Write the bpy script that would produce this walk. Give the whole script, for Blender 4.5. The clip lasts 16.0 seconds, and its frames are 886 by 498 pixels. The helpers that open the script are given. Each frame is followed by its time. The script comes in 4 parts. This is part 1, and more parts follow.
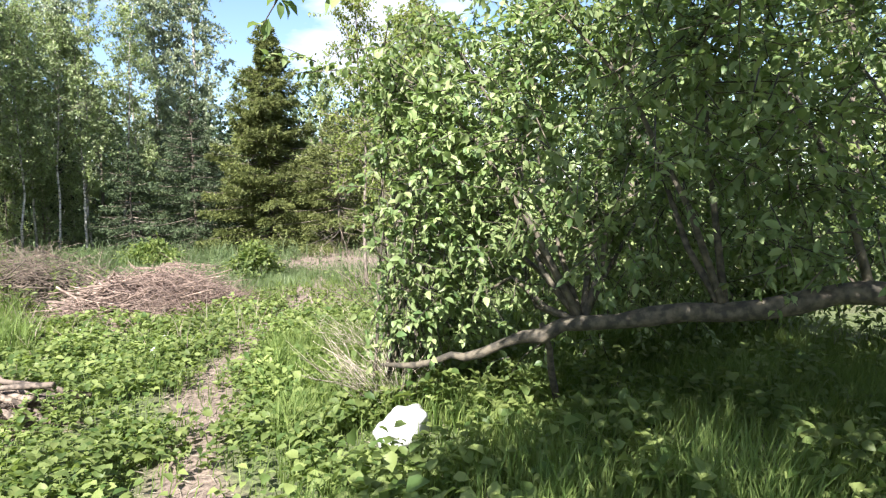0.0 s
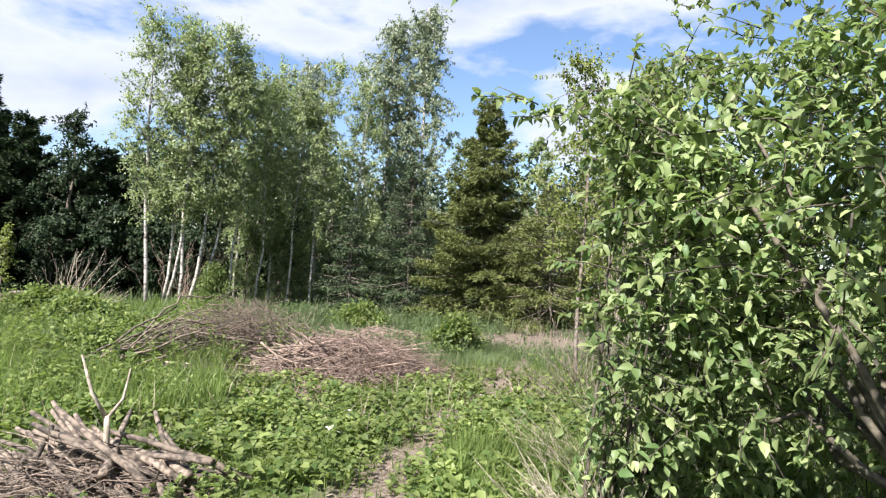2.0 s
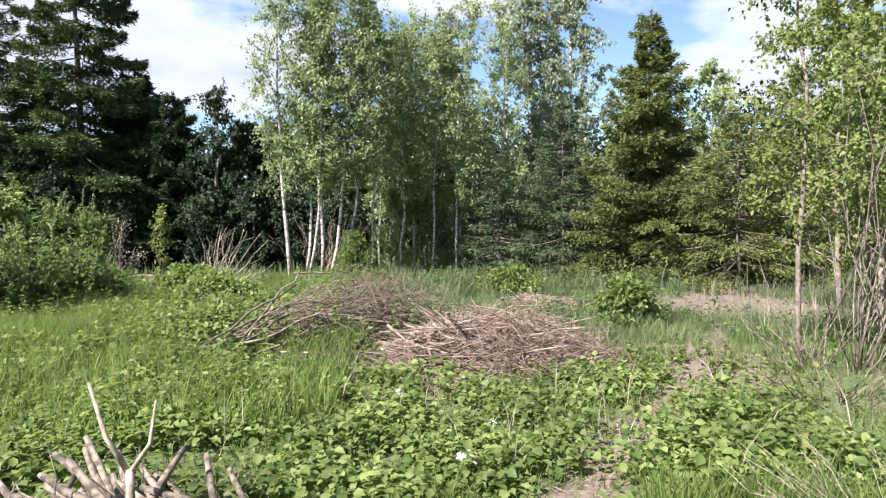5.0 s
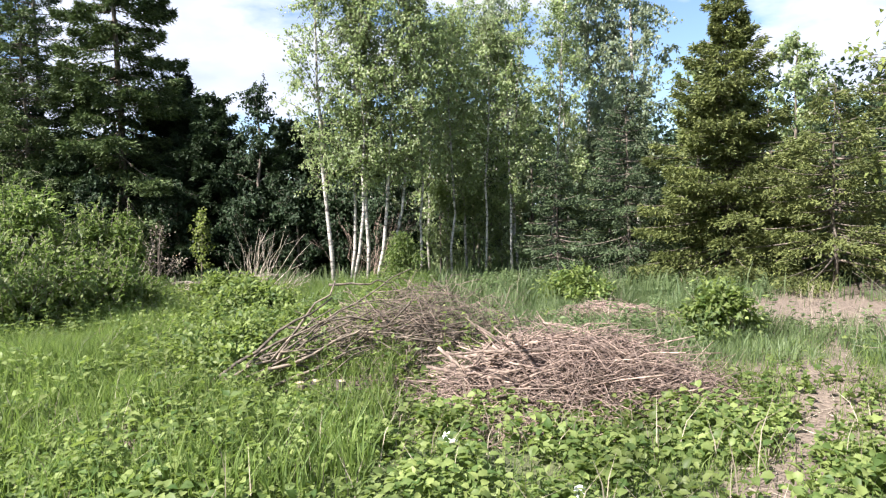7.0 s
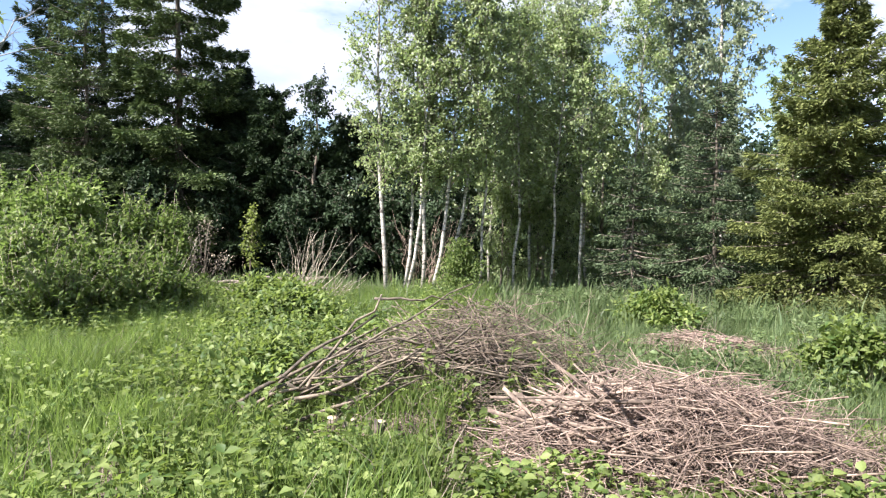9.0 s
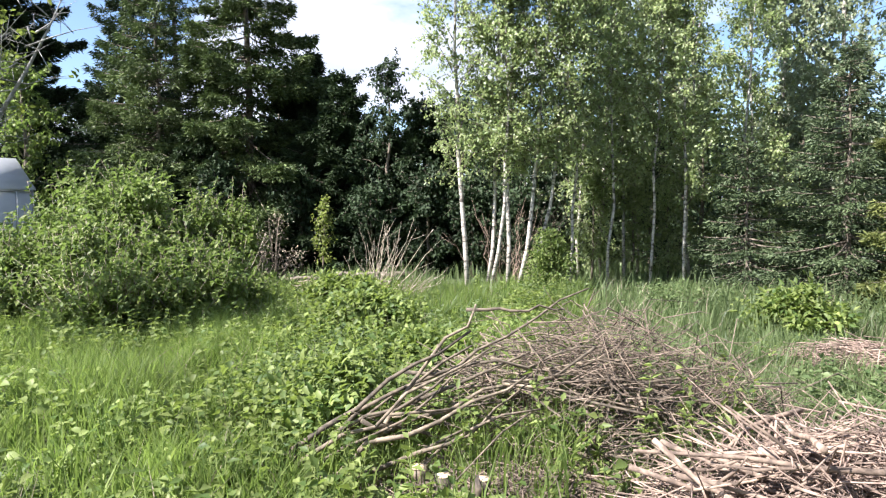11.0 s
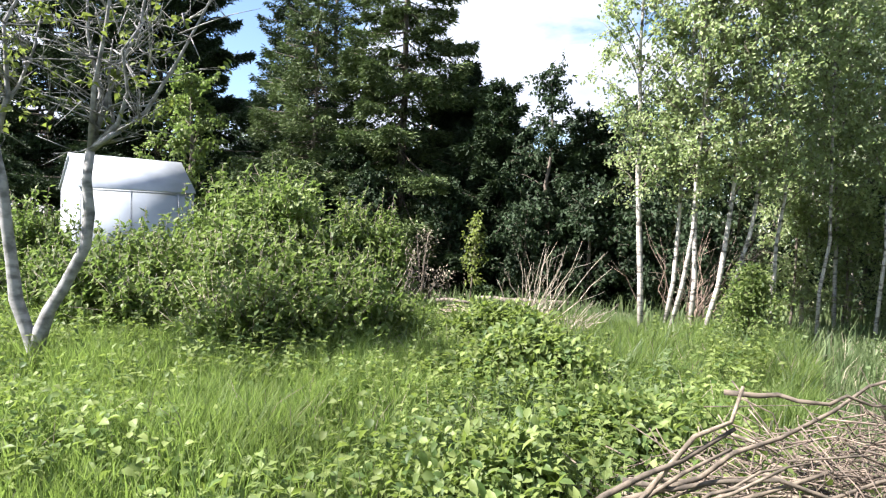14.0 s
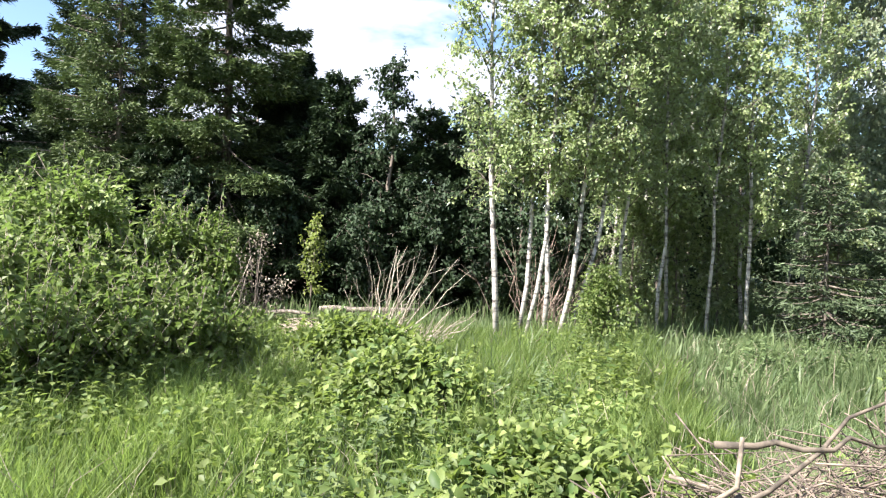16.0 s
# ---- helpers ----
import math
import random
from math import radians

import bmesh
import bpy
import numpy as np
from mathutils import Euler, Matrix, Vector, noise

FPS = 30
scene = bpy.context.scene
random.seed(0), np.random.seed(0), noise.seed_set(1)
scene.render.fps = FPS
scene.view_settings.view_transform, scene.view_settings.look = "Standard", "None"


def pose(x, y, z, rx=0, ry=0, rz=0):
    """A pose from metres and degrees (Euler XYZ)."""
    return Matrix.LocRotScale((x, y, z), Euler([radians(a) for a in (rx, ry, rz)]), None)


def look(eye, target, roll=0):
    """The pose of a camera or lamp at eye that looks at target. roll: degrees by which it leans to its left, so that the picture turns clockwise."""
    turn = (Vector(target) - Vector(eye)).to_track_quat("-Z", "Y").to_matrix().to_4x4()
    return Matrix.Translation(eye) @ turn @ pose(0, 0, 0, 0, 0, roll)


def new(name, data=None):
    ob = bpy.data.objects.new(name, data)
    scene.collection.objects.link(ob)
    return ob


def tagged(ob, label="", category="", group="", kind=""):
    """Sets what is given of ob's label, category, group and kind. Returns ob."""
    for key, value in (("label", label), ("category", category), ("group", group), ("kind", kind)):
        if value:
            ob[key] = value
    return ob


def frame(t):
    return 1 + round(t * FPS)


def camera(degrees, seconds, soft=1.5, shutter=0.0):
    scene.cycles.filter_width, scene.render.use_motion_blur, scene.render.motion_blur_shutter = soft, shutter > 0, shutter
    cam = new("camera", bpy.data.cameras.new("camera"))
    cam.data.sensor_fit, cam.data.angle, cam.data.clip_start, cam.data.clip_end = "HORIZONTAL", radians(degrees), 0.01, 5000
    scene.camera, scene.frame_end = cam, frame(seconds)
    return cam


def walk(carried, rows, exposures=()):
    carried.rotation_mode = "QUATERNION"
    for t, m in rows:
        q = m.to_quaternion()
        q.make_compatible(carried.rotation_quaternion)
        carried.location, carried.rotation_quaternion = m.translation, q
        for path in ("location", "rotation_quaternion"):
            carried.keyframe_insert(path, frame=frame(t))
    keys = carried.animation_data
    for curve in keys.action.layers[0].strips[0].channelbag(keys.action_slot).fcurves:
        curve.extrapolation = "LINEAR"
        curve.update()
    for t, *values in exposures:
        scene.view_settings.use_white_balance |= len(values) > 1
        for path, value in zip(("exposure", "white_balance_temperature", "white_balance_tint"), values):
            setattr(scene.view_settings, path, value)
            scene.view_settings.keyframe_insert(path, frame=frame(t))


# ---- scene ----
cam = camera(68.4, 16.0, 1.25)
PATH = [
    (0, (-0.585, -2.195, 1.5), (0.542, -0.552, 1.32), -0.7),
    (0.5, (-0.481, -2.008, 1.498), (0.497, -0.27, 1.345), -1.9),
    (1, (-0.379, -1.836, 1.5), (0.369, 0.015, 1.383), 0.5),
    (1.5, (-0.268, -1.58, 1.503), (0.356, 0.316, 1.386), 1.7),
    (2, (-0.17, -1.29, 1.501), (0.382, 0.633, 1.536), 3.3),
    (2.5, (-0.083, -0.972, 1.495), (0.282, 0.994, 1.498), 1.3),
    (3, (0.015, -0.689, 1.495), (0.445, 1.264, 1.466), 2.3),
    (3.5, (-0.027, -0.358, 1.523), (0.457, 1.581, 1.461), -0.3),
    (4, (0.017, -0.167, 1.499), (0.326, 1.801, 1.323), -0.4),
    (4.2, (0.063, -0.069, 1.491), (0.284, 1.915, 1.368), 0.3),
    (6.3, (0.319, 0.97, 1.498), (0.321, 2.968, 1.396), -0.7),
    (6.5, (0.289, 1.089, 1.498), (0.283, 3.085, 1.377), 0.0),
    (7, (0.193, 1.402, 1.51), (0.128, 3.398, 1.398), -1.9),
    (7.5, (0.129, 1.681, 1.499), (-0.068, 3.671, 1.435), -1.4),
    (8, (0.186, 1.92, 1.494), (-0.066, 3.902, 1.411), -1.0),
    (8.2, (0.158, 2.023, 1.49), (-0.043, 4.011, 1.393), -0.4),
    (10.3, (-0.155, 3.17, 1.505), (-0.497, 5.139, 1.428), 1.8),
    (10.5, (-0.217, 3.266, 1.503), (-0.587, 5.229, 1.419), -1.1),
    (11, (-0.303, 3.511, 1.5), (-0.76, 5.454, 1.376), -0.7),
    (11.5, (-0.373, 3.745, 1.503), (-1.023, 5.636, 1.464), 1.2),
    (12, (-0.49, 3.876, 1.49), (-1.217, 5.737, 1.397), 1.4),
    (12.5, (-0.71, 4.039, 1.503), (-1.411, 5.912, 1.475), 0.7),
    (13, (-0.808, 4.223, 1.496), (-1.771, 5.972, 1.377), -1.2),
    (13.5, (-0.888, 4.467, 1.505), (-1.848, 6.221, 1.513), -0.8),
    (14, (-1.026, 4.631, 1.496), (-1.881, 6.438, 1.426), 2.1),
    (14.5, (-1.288, 4.804, 1.507), (-1.964, 6.685, 1.437), -2.8),
    (15, (-1.418, 4.93, 1.492), (-2.13, 6.797, 1.391), -1.6),
    (15.5, (-1.556, 5.198, 1.503), (-2.207, 7.089, 1.52), -0.8),
    (16, (-1.606, 5.353, 1.499), (-1.955, 7.322, 1.454), 1.7),
]
walk(cam, [(t, look(eye, target, roll)) for t, eye, target, roll in PATH], [(0, 2.0, 5900, 15), (2.5, 1.55, 5900, 15), (4.2, 1.66, 5900, 15), (7, 1.83, 5900, 15), (11, 1.96, 5900, 15), (16, 2.16, 5900, 15)])

# ---- light ----
SUN = Vector((-0.53, -0.43, 0.72)).normalized()
world = bpy.data.worlds.new("sky")
scene.world = world
world.use_nodes = True
wn, wl = world.node_tree.nodes, world.node_tree.links
wn.clear()
out = wn.new("ShaderNodeOutputWorld")
sky = wn.new("ShaderNodeTexSky")
sky.sky_type, sky.sun_disc = "NISHITA", False
sky.sun_elevation, sky.sun_rotation = math.asin(SUN.z), math.atan2(SUN.x, SUN.y)
sky.air_density, sky.dust_density, sky.ozone_density = 1.0, 0.6, 1.2
bg_sky = wn.new("ShaderNodeBackground")
bg_sky.inputs["Strength"].default_value = 0.062
wl.new(sky.outputs[0], bg_sky.inputs["Color"])
bg_cloud = wn.new("ShaderNodeBackground")
bg_cloud.inputs["Strength"].default_value = 0.36
wco = wn.new("ShaderNodeTexCoord")
wmap = wn.new("ShaderNodeMapping")
wmap.inputs["Scale"].default_value = (1.0, 1.0, 2.6)
wmap.inputs["Location"].default_value = (0.35, 0.1, 0.2)
wl.new(wco.outputs["Generated"], wmap.inputs["Vector"])
cnoise = wn.new("ShaderNodeTexNoise")
cnoise.inputs["Scale"].default_value, cnoise.inputs["Detail"].default_value, cnoise.inputs["Roughness"].default_value = 2.3, 7.0, 0.52
wl.new(wmap.outputs[0], cnoise.inputs["Vector"])
cramp = wn.new("ShaderNodeValToRGB")
cramp.color_ramp.elements[0].position, cramp.color_ramp.elements[1].position = 0.485, 0.56
wl.new(cnoise.outputs[0], cramp.inputs[0])
shade = wn.new("ShaderNodeValToRGB")
shade.color_ramp.elements[0].position, shade.color_ramp.elements[1].position = 0.50, 0.72
shade.color_ramp.elements[0].color, shade.color_ramp.elements[1].color = (1.0, 1.0, 1.0, 1), (0.55, 0.63, 0.78, 1)
wl.new(cnoise.outputs[0], shade.inputs[0])
wl.new(shade.outputs[0], bg_cloud.inputs["Color"])
wmix = wn.new("ShaderNodeMixShader")
wl.new(cramp.outputs[0], wmix.inputs[0])
wl.new(bg_sky.outputs[0], wmix.inputs[1])
wl.new(bg_cloud.outputs[0], wmix.inputs[2])
wl.new(wmix.outputs[0], out.inputs[0])
sun_data = bpy.data.lights.new("sun", "SUN")
sun_data.energy, sun_data.angle, sun_data.color = 5.0, radians(0.5), (1.0, 0.93, 0.82)
sun = new("sun", sun_data)
sun.matrix_world = look((0, 0, 20), Vector((0, 0, 20)) - SUN)


# ---- materials ----
def material(name):
    m = bpy.data.materials.new(name)
    m.use_nodes = True
    n, l = m.node_tree.nodes, m.node_tree.links
    return m, n, l, n["Principled BSDF"]


def leaf_material(name, dark, light, glow, rough=0.5, through_share=0.4, gloss=0.22):
    """Leaf: colour varies from leaf to leaf; some light shines through."""
    m, n, l, p = material(name)
    geo = n.new("ShaderNodeNewGeometry")
    ramp = n.new("ShaderNodeValToRGB")
    ramp.color_ramp.elements[0].color, ramp.color_ramp.elements[1].color = (*dark, 1), (*light, 1)
    l.new(geo.outputs["Random Per Island"], ramp.inputs[0])
    tex = n.new("ShaderNodeTexNoise")
    tex.inputs["Scale"].default_value = 1.3
    co = n.new("ShaderNodeTexCoord")
    l.new(co.outputs["Object"], tex.inputs["Vector"])
    hsv = n.new("ShaderNodeHueSaturation")
    hsv.inputs["Saturation"].default_value = 0.88
    vary = n.new("ShaderNodeMapRange")
    vary.inputs[1].default_value, vary.inputs[2].default_value = 0.3, 0.7
    vary.inputs[3].default_value, vary.inputs[4].default_value = 0.6, 1.35
    l.new(tex.outputs[0], vary.inputs[0])
    l.new(vary.outputs[0], hsv.inputs["Value"])
    l.new(ramp.outputs[0], hsv.inputs["Color"])
    l.new(hsv.outputs[0], p.inputs["Base Color"])
    p.inputs["Roughness"].default_value = rough
    p.inputs["Specular IOR Level"].default_value = gloss
    tr = n.new("ShaderNodeBsdfTranslucent")
    tr.inputs[0].default_value = (glow[0], glow[1], glow[2] * 1.7, 1)
    mix = n.new("ShaderNodeMixShader")
    mix.inputs[0].default_value = through_share
    l.new(p.outputs[0], mix.inputs[1])
    l.new(tr.outputs[0], mix.inputs[2])
    l.new(mix.outputs[0], n["Material Output"].inputs[0])
    return m


def bark_material(name, a, b, scale=(18, 18, 5), lo=0.4, hi=0.6, rough=0.85, bump=0.4, by_object=False):
    m, n, l, p = material(name)
    co = n.new("ShaderNodeTexCoord")
    mp = n.new("ShaderNodeMapping")
    mp.inputs["Scale"].default_value = scale
    l.new(co.outputs["Object"], mp.inputs[0])
    tex = n.new("ShaderNodeTexNoise")
    tex.inputs["Scale"].default_value, tex.inputs["Detail"].default_value = 1.0, 5.0
    l.new(mp.outputs[0], tex.inputs["Vector"])
    ramp = n.new("ShaderNodeValToRGB")
    ramp.color_ramp.elements[0].position, ramp.color_ramp.elements[1].position = lo, hi
    ramp.color_ramp.elements[0].color, ramp.color_ramp.elements[1].color = (*a, 1), (*b, 1)
    l.new(tex.outputs[0], ramp.inputs[0])
    hsv = n.new("ShaderNodeHueSaturation")
    rnd = n.new("ShaderNodeObjectInfo" if by_object else "ShaderNodeNewGeometry")
    vary = n.new("ShaderNodeMapRange")
    vary.inputs[3].default_value, vary.inputs[4].default_value = 0.6, 1.35
    l.new(rnd.outputs["Random" if by_object else "Random Per Island"], vary.inputs[0])
    l.new(vary.outputs[0], hsv.inputs["Value"])
    l.new(ramp.outputs[0], hsv.inputs["Color"])
    l.new(hsv.outputs[0], p.inputs["Base Color"])
    p.inputs["Roughness"].default_value = rough
    bp = n.new("ShaderNodeBump")
    bp.inputs["Strength"].default_value, bp.inputs["Distance"].default_value = bump, 0.01
    l.new(tex.outputs[0], bp.inputs["Height"])
    l.new(bp.outputs[0], p.inputs["Normal"])
    return m


BIRCH_LEAF = leaf_material("birch_leaf", (0.09, 0.14, 0.04), (0.31, 0.35, 0.14), (0.34, 0.43, 0.09), 0.36, 0.46, 0.42)
BIRCH_LEAF_GREY = leaf_material("far_birch_leaf", (0.12, 0.16, 0.07), (0.30, 0.335, 0.18), (0.31, 0.38, 0.14), 0.38, 0.46, 0.5)
APPLE_LEAF = leaf_material("apple_leaf", (0.06, 0.115, 0.025), (0.25, 0.30, 0.105), (0.25, 0.35, 0.05), 0.42, 0.33)
BUSH_LEAF = leaf_material("bush_leaf", (0.06, 0.105, 0.018), (0.225, 0.27, 0.065), (0.17, 0.25, 0.03))
# near-black leaf: the shade on the back rows is put into its colour
SHADE_TONED_LEAF = leaf_material("shade_toned_leaf", (0.018, 0.036, 0.012), (0.038, 0.064, 0.022), (0.035, 0.06, 0.015), 0.65, 0.2)
PALE_LEAF = leaf_material("pale_leaf", (0.11, 0.15, 0.02), (0.19, 0.22, 0.04), (0.22, 0.28, 0.03))
# dark green needles, deepened further by shade put into the colour
NEEDLE_DARK = leaf_material("fir_needle", (0.015, 0.030, 0.010), (0.042, 0.07, 0.02), (0.03, 0.05, 0.01), 0.6, 0.15)
NEEDLE_OLIVE = leaf_material("olive_needle", (0.03, 0.055, 0.014), (0.14, 0.185, 0.05), (0.06, 0.09, 0.015), 0.5, 0.2)
NEEDLE_GOLD = leaf_material("spruce_needle", (0.06, 0.08, 0.016), (0.18, 0.20, 0.045), (0.15, 0.18, 0.03), 0.5, 0.25)
NEEDLE_BLUE = leaf_material("blue_spruce_needle", (0.04, 0.066, 0.024), (0.10, 0.135, 0.055), (0.06, 0.09, 0.03), 0.5, 0.18)
GRASS = leaf_material("grass_blade", (0.045, 0.09, 0.012), (0.20, 0.26, 0.052), (0.24, 0.34, 0.04), 0.55, 0.45)
GRASS_GREY = leaf_material("meadow_blade", (0.055, 0.095, 0.028), (0.17, 0.22, 0.08), (0.20, 0.27, 0.06), 0.45, 0.42)
HERB = leaf_material("herb_leaf", (0.045, 0.09, 0.014), (0.215, 0.262, 0.058), (0.24, 0.32, 0.035), 0.5)
STRAW = leaf_material("dry_straw", (0.17, 0.135, 0.09), (0.38, 0.32, 0.22), (0.22, 0.17, 0.09), 0.7, 0.15)
BIRCH_BARK = bark_material("birch_bark", (0.07, 0.06, 0.05), (0.41, 0.375, 0.32), (7, 7, 20), 0.36, 0.52)
BARK = bark_material("brown_bark", (0.07, 0.055, 0.04), (0.17, 0.14, 0.105))
APPLE_BARK = bark_material("apple_bark", (0.035, 0.03, 0.02), (0.105, 0.088, 0.058), (22, 22, 22))
GREY_BARK = bark_material("pale_grey_bark", (0.11, 0.105, 0.095), (0.29, 0.28, 0.26), (9, 9, 14), 0.35, 0.6)
RED_STICK = bark_material("reddish_dry_stick", (0.12, 0.085, 0.063), (0.30, 0.22, 0.165), (20, 20, 20), by_object=True)
RED_TWIG = bark_material("reddish_dry_twig", (0.12, 0.083, 0.065), (0.28, 0.205, 0.16), (20, 20, 20))
DARK_STICK = bark_material("brown_branch", (0.07, 0.055, 0.038), (0.19, 0.15, 0.105), (20, 20, 20), by_object=True)
DARK_TWIG = bark_material("brown_twig", (0.08, 0.06, 0.044), (0.20, 0.152, 0.112), (20, 20, 20))
LOG_BARK = bark_material("weathered_log_bark", (0.05, 0.038, 0.027), (0.19, 0.148, 0.108), (24, 24, 24), by_object=True)
SHRUB_BARK = bark_material("grey_brown_shrub_bark", (0.13, 0.105, 0.08), (0.30, 0.25, 0.195), (20, 20, 20), by_object=True)
GREY_STICK = bark_material("weathered_grey_stick", (0.22, 0.18, 0.13), (0.45, 0.39, 0.30), (20, 20, 20), by_object=True)
GREY_TWIG = bark_material("weathered_grey_twig", (0.16, 0.125, 0.09), (0.36, 0.30, 0.22), (20, 20, 20))
PEELED = bark_material("cut_wood", (0.36, 0.25, 0.15), (0.60, 0.47, 0.31), (30, 30, 30))


def ground_material():
    m, n, l, p = material("meadow_soil")
    co = n.new("ShaderNodeTexCoord")
    big, fine = n.new("ShaderNodeTexNoise"), n.new("ShaderNodeTexNoise")
    big.inputs["Scale"].default_value, big.inputs["Detail"].default_value = 1.1, 6
    fine.inputs["Scale"].default_value, fine.inputs["Detail"].default_value = 26, 6
    for t in (big, fine):
        l.new(co.outputs["Object"], t.inputs["Vector"])
    green = n.new("ShaderNodeValToRGB")
    e = green.color_ramp.elements
    e[0].position, e[1].position = 0.35, 0.68
    e[0].color, e[1].color = (0.045, 0.055, 0.02, 1), (0.10, 0.13, 0.035, 1)
    l.new(fine.outputs[0], green.inputs[0])
    dirt = n.new("ShaderNodeValToRGB")
    e = dirt.color_ramp.elements
    e[0].position, e[1].position = 0.32, 0.7
    e[0].color, e[1].color = (0.085, 0.062, 0.045, 1), (0.22, 0.17, 0.128, 1)
    l.new(fine.outputs[0], dirt.inputs[0])
    at = n.new("ShaderNodeAttribute")
    at.attribute_name = "wear"
    add = n.new("ShaderNodeMath")
    add.operation = "MULTIPLY_ADD"
    add.inputs[1].default_value = 0.7
    l.new(big.outputs[0], add.inputs[0])
    l.new(at.outputs["Fac"], add.inputs[2])
    step = n.new("ShaderNodeMapRange")
    step.inputs[1].default_value, step.inputs[2].default_value = 0.36, 0.78
    l.new(add.outputs[0], step.inputs[0])
    mix = n.new("ShaderNodeMix")
    mix.data_type = "RGBA"
    l.new(step.outputs[0], mix.inputs[0])
    l.new(green.outputs[0], mix.inputs[6])
    l.new(dirt.outputs[0], mix.inputs[7])
    l.new(mix.outputs[2], p.inputs["Base Color"])
    p.inputs["Roughness"].default_value = 0.95
    bp = n.new("ShaderNodeBump")
    bp.inputs["Strength"].default_value, bp.inputs["Distance"].default_value = 0.8, 0.03
    l.new(fine.outputs[0], bp.inputs["Height"])
    l.new(bp.outputs[0], p.inputs["Normal"])
    return m


SOIL = ground_material()


def plain_material(name, a, b, scale=8.0, rough=0.6, see_through=0.0):
    m, n, l, p = material(name)
    co = n.new("ShaderNodeTexCoord")
    tex = n.new("ShaderNodeTexNoise")
    tex.inputs["Scale"].default_value, tex.inputs["Detail"].default_value = scale, 5
    l.new(co.outputs["Object"], tex.inputs["Vector"])
    ramp = n.new("ShaderNodeValToRGB")
    ramp.color_ramp.elements[0].position, ramp.color_ramp.elements[1].position = 0.35, 0.65
    ramp.color_ramp.elements[0].color, ramp.color_ramp.elements[1].color = (*a, 1), (*b, 1)
    l.new(tex.outputs[0], ramp.inputs[0])
    l.new(ramp.outputs[0], p.inputs["Base Color"])
    p.inputs["Roughness"].default_value = rough
    bp = n.new("ShaderNodeBump")
    bp.inputs["Strength"].default_value, bp.inputs["Distance"].default_value = 0.3, 0.02
    l.new(tex.outputs[0], bp.inputs["Height"])
    l.new(bp.outputs[0], p.inputs["Normal"])
    return m


FILM = plain_material("white_greenhouse_film", (0.38, 0.40, 0.43), (0.50, 0.52, 0.55), 2.0, 0.35)
FILM_GREY = plain_material("translucent_grey_film", (0.36, 0.39, 0.42), (0.46, 0.49, 0.52), 2.0, 0.35)
STEEL = plain_material("dull_steel", (0.25, 0.26, 0.27), (0.36, 0.37, 0.38), 20, 0.5)
SACK = plain_material("white_plastic", (0.34, 0.34, 0.32), (0.54, 0.54, 0.52), 9, 0.45)
PAPER = plain_material("white_scrap", (0.6, 0.6, 0.56), (0.8, 0.8, 0.77), 30, 0.8)

# ---- mesh tools ----
rng = np.random.default_rng(7)
UP = np.array([0.0, 0.0, 1.0])


def unit(a):
    return a / np.maximum(np.linalg.norm(a, axis=-1, keepdims=True), 1e-9)


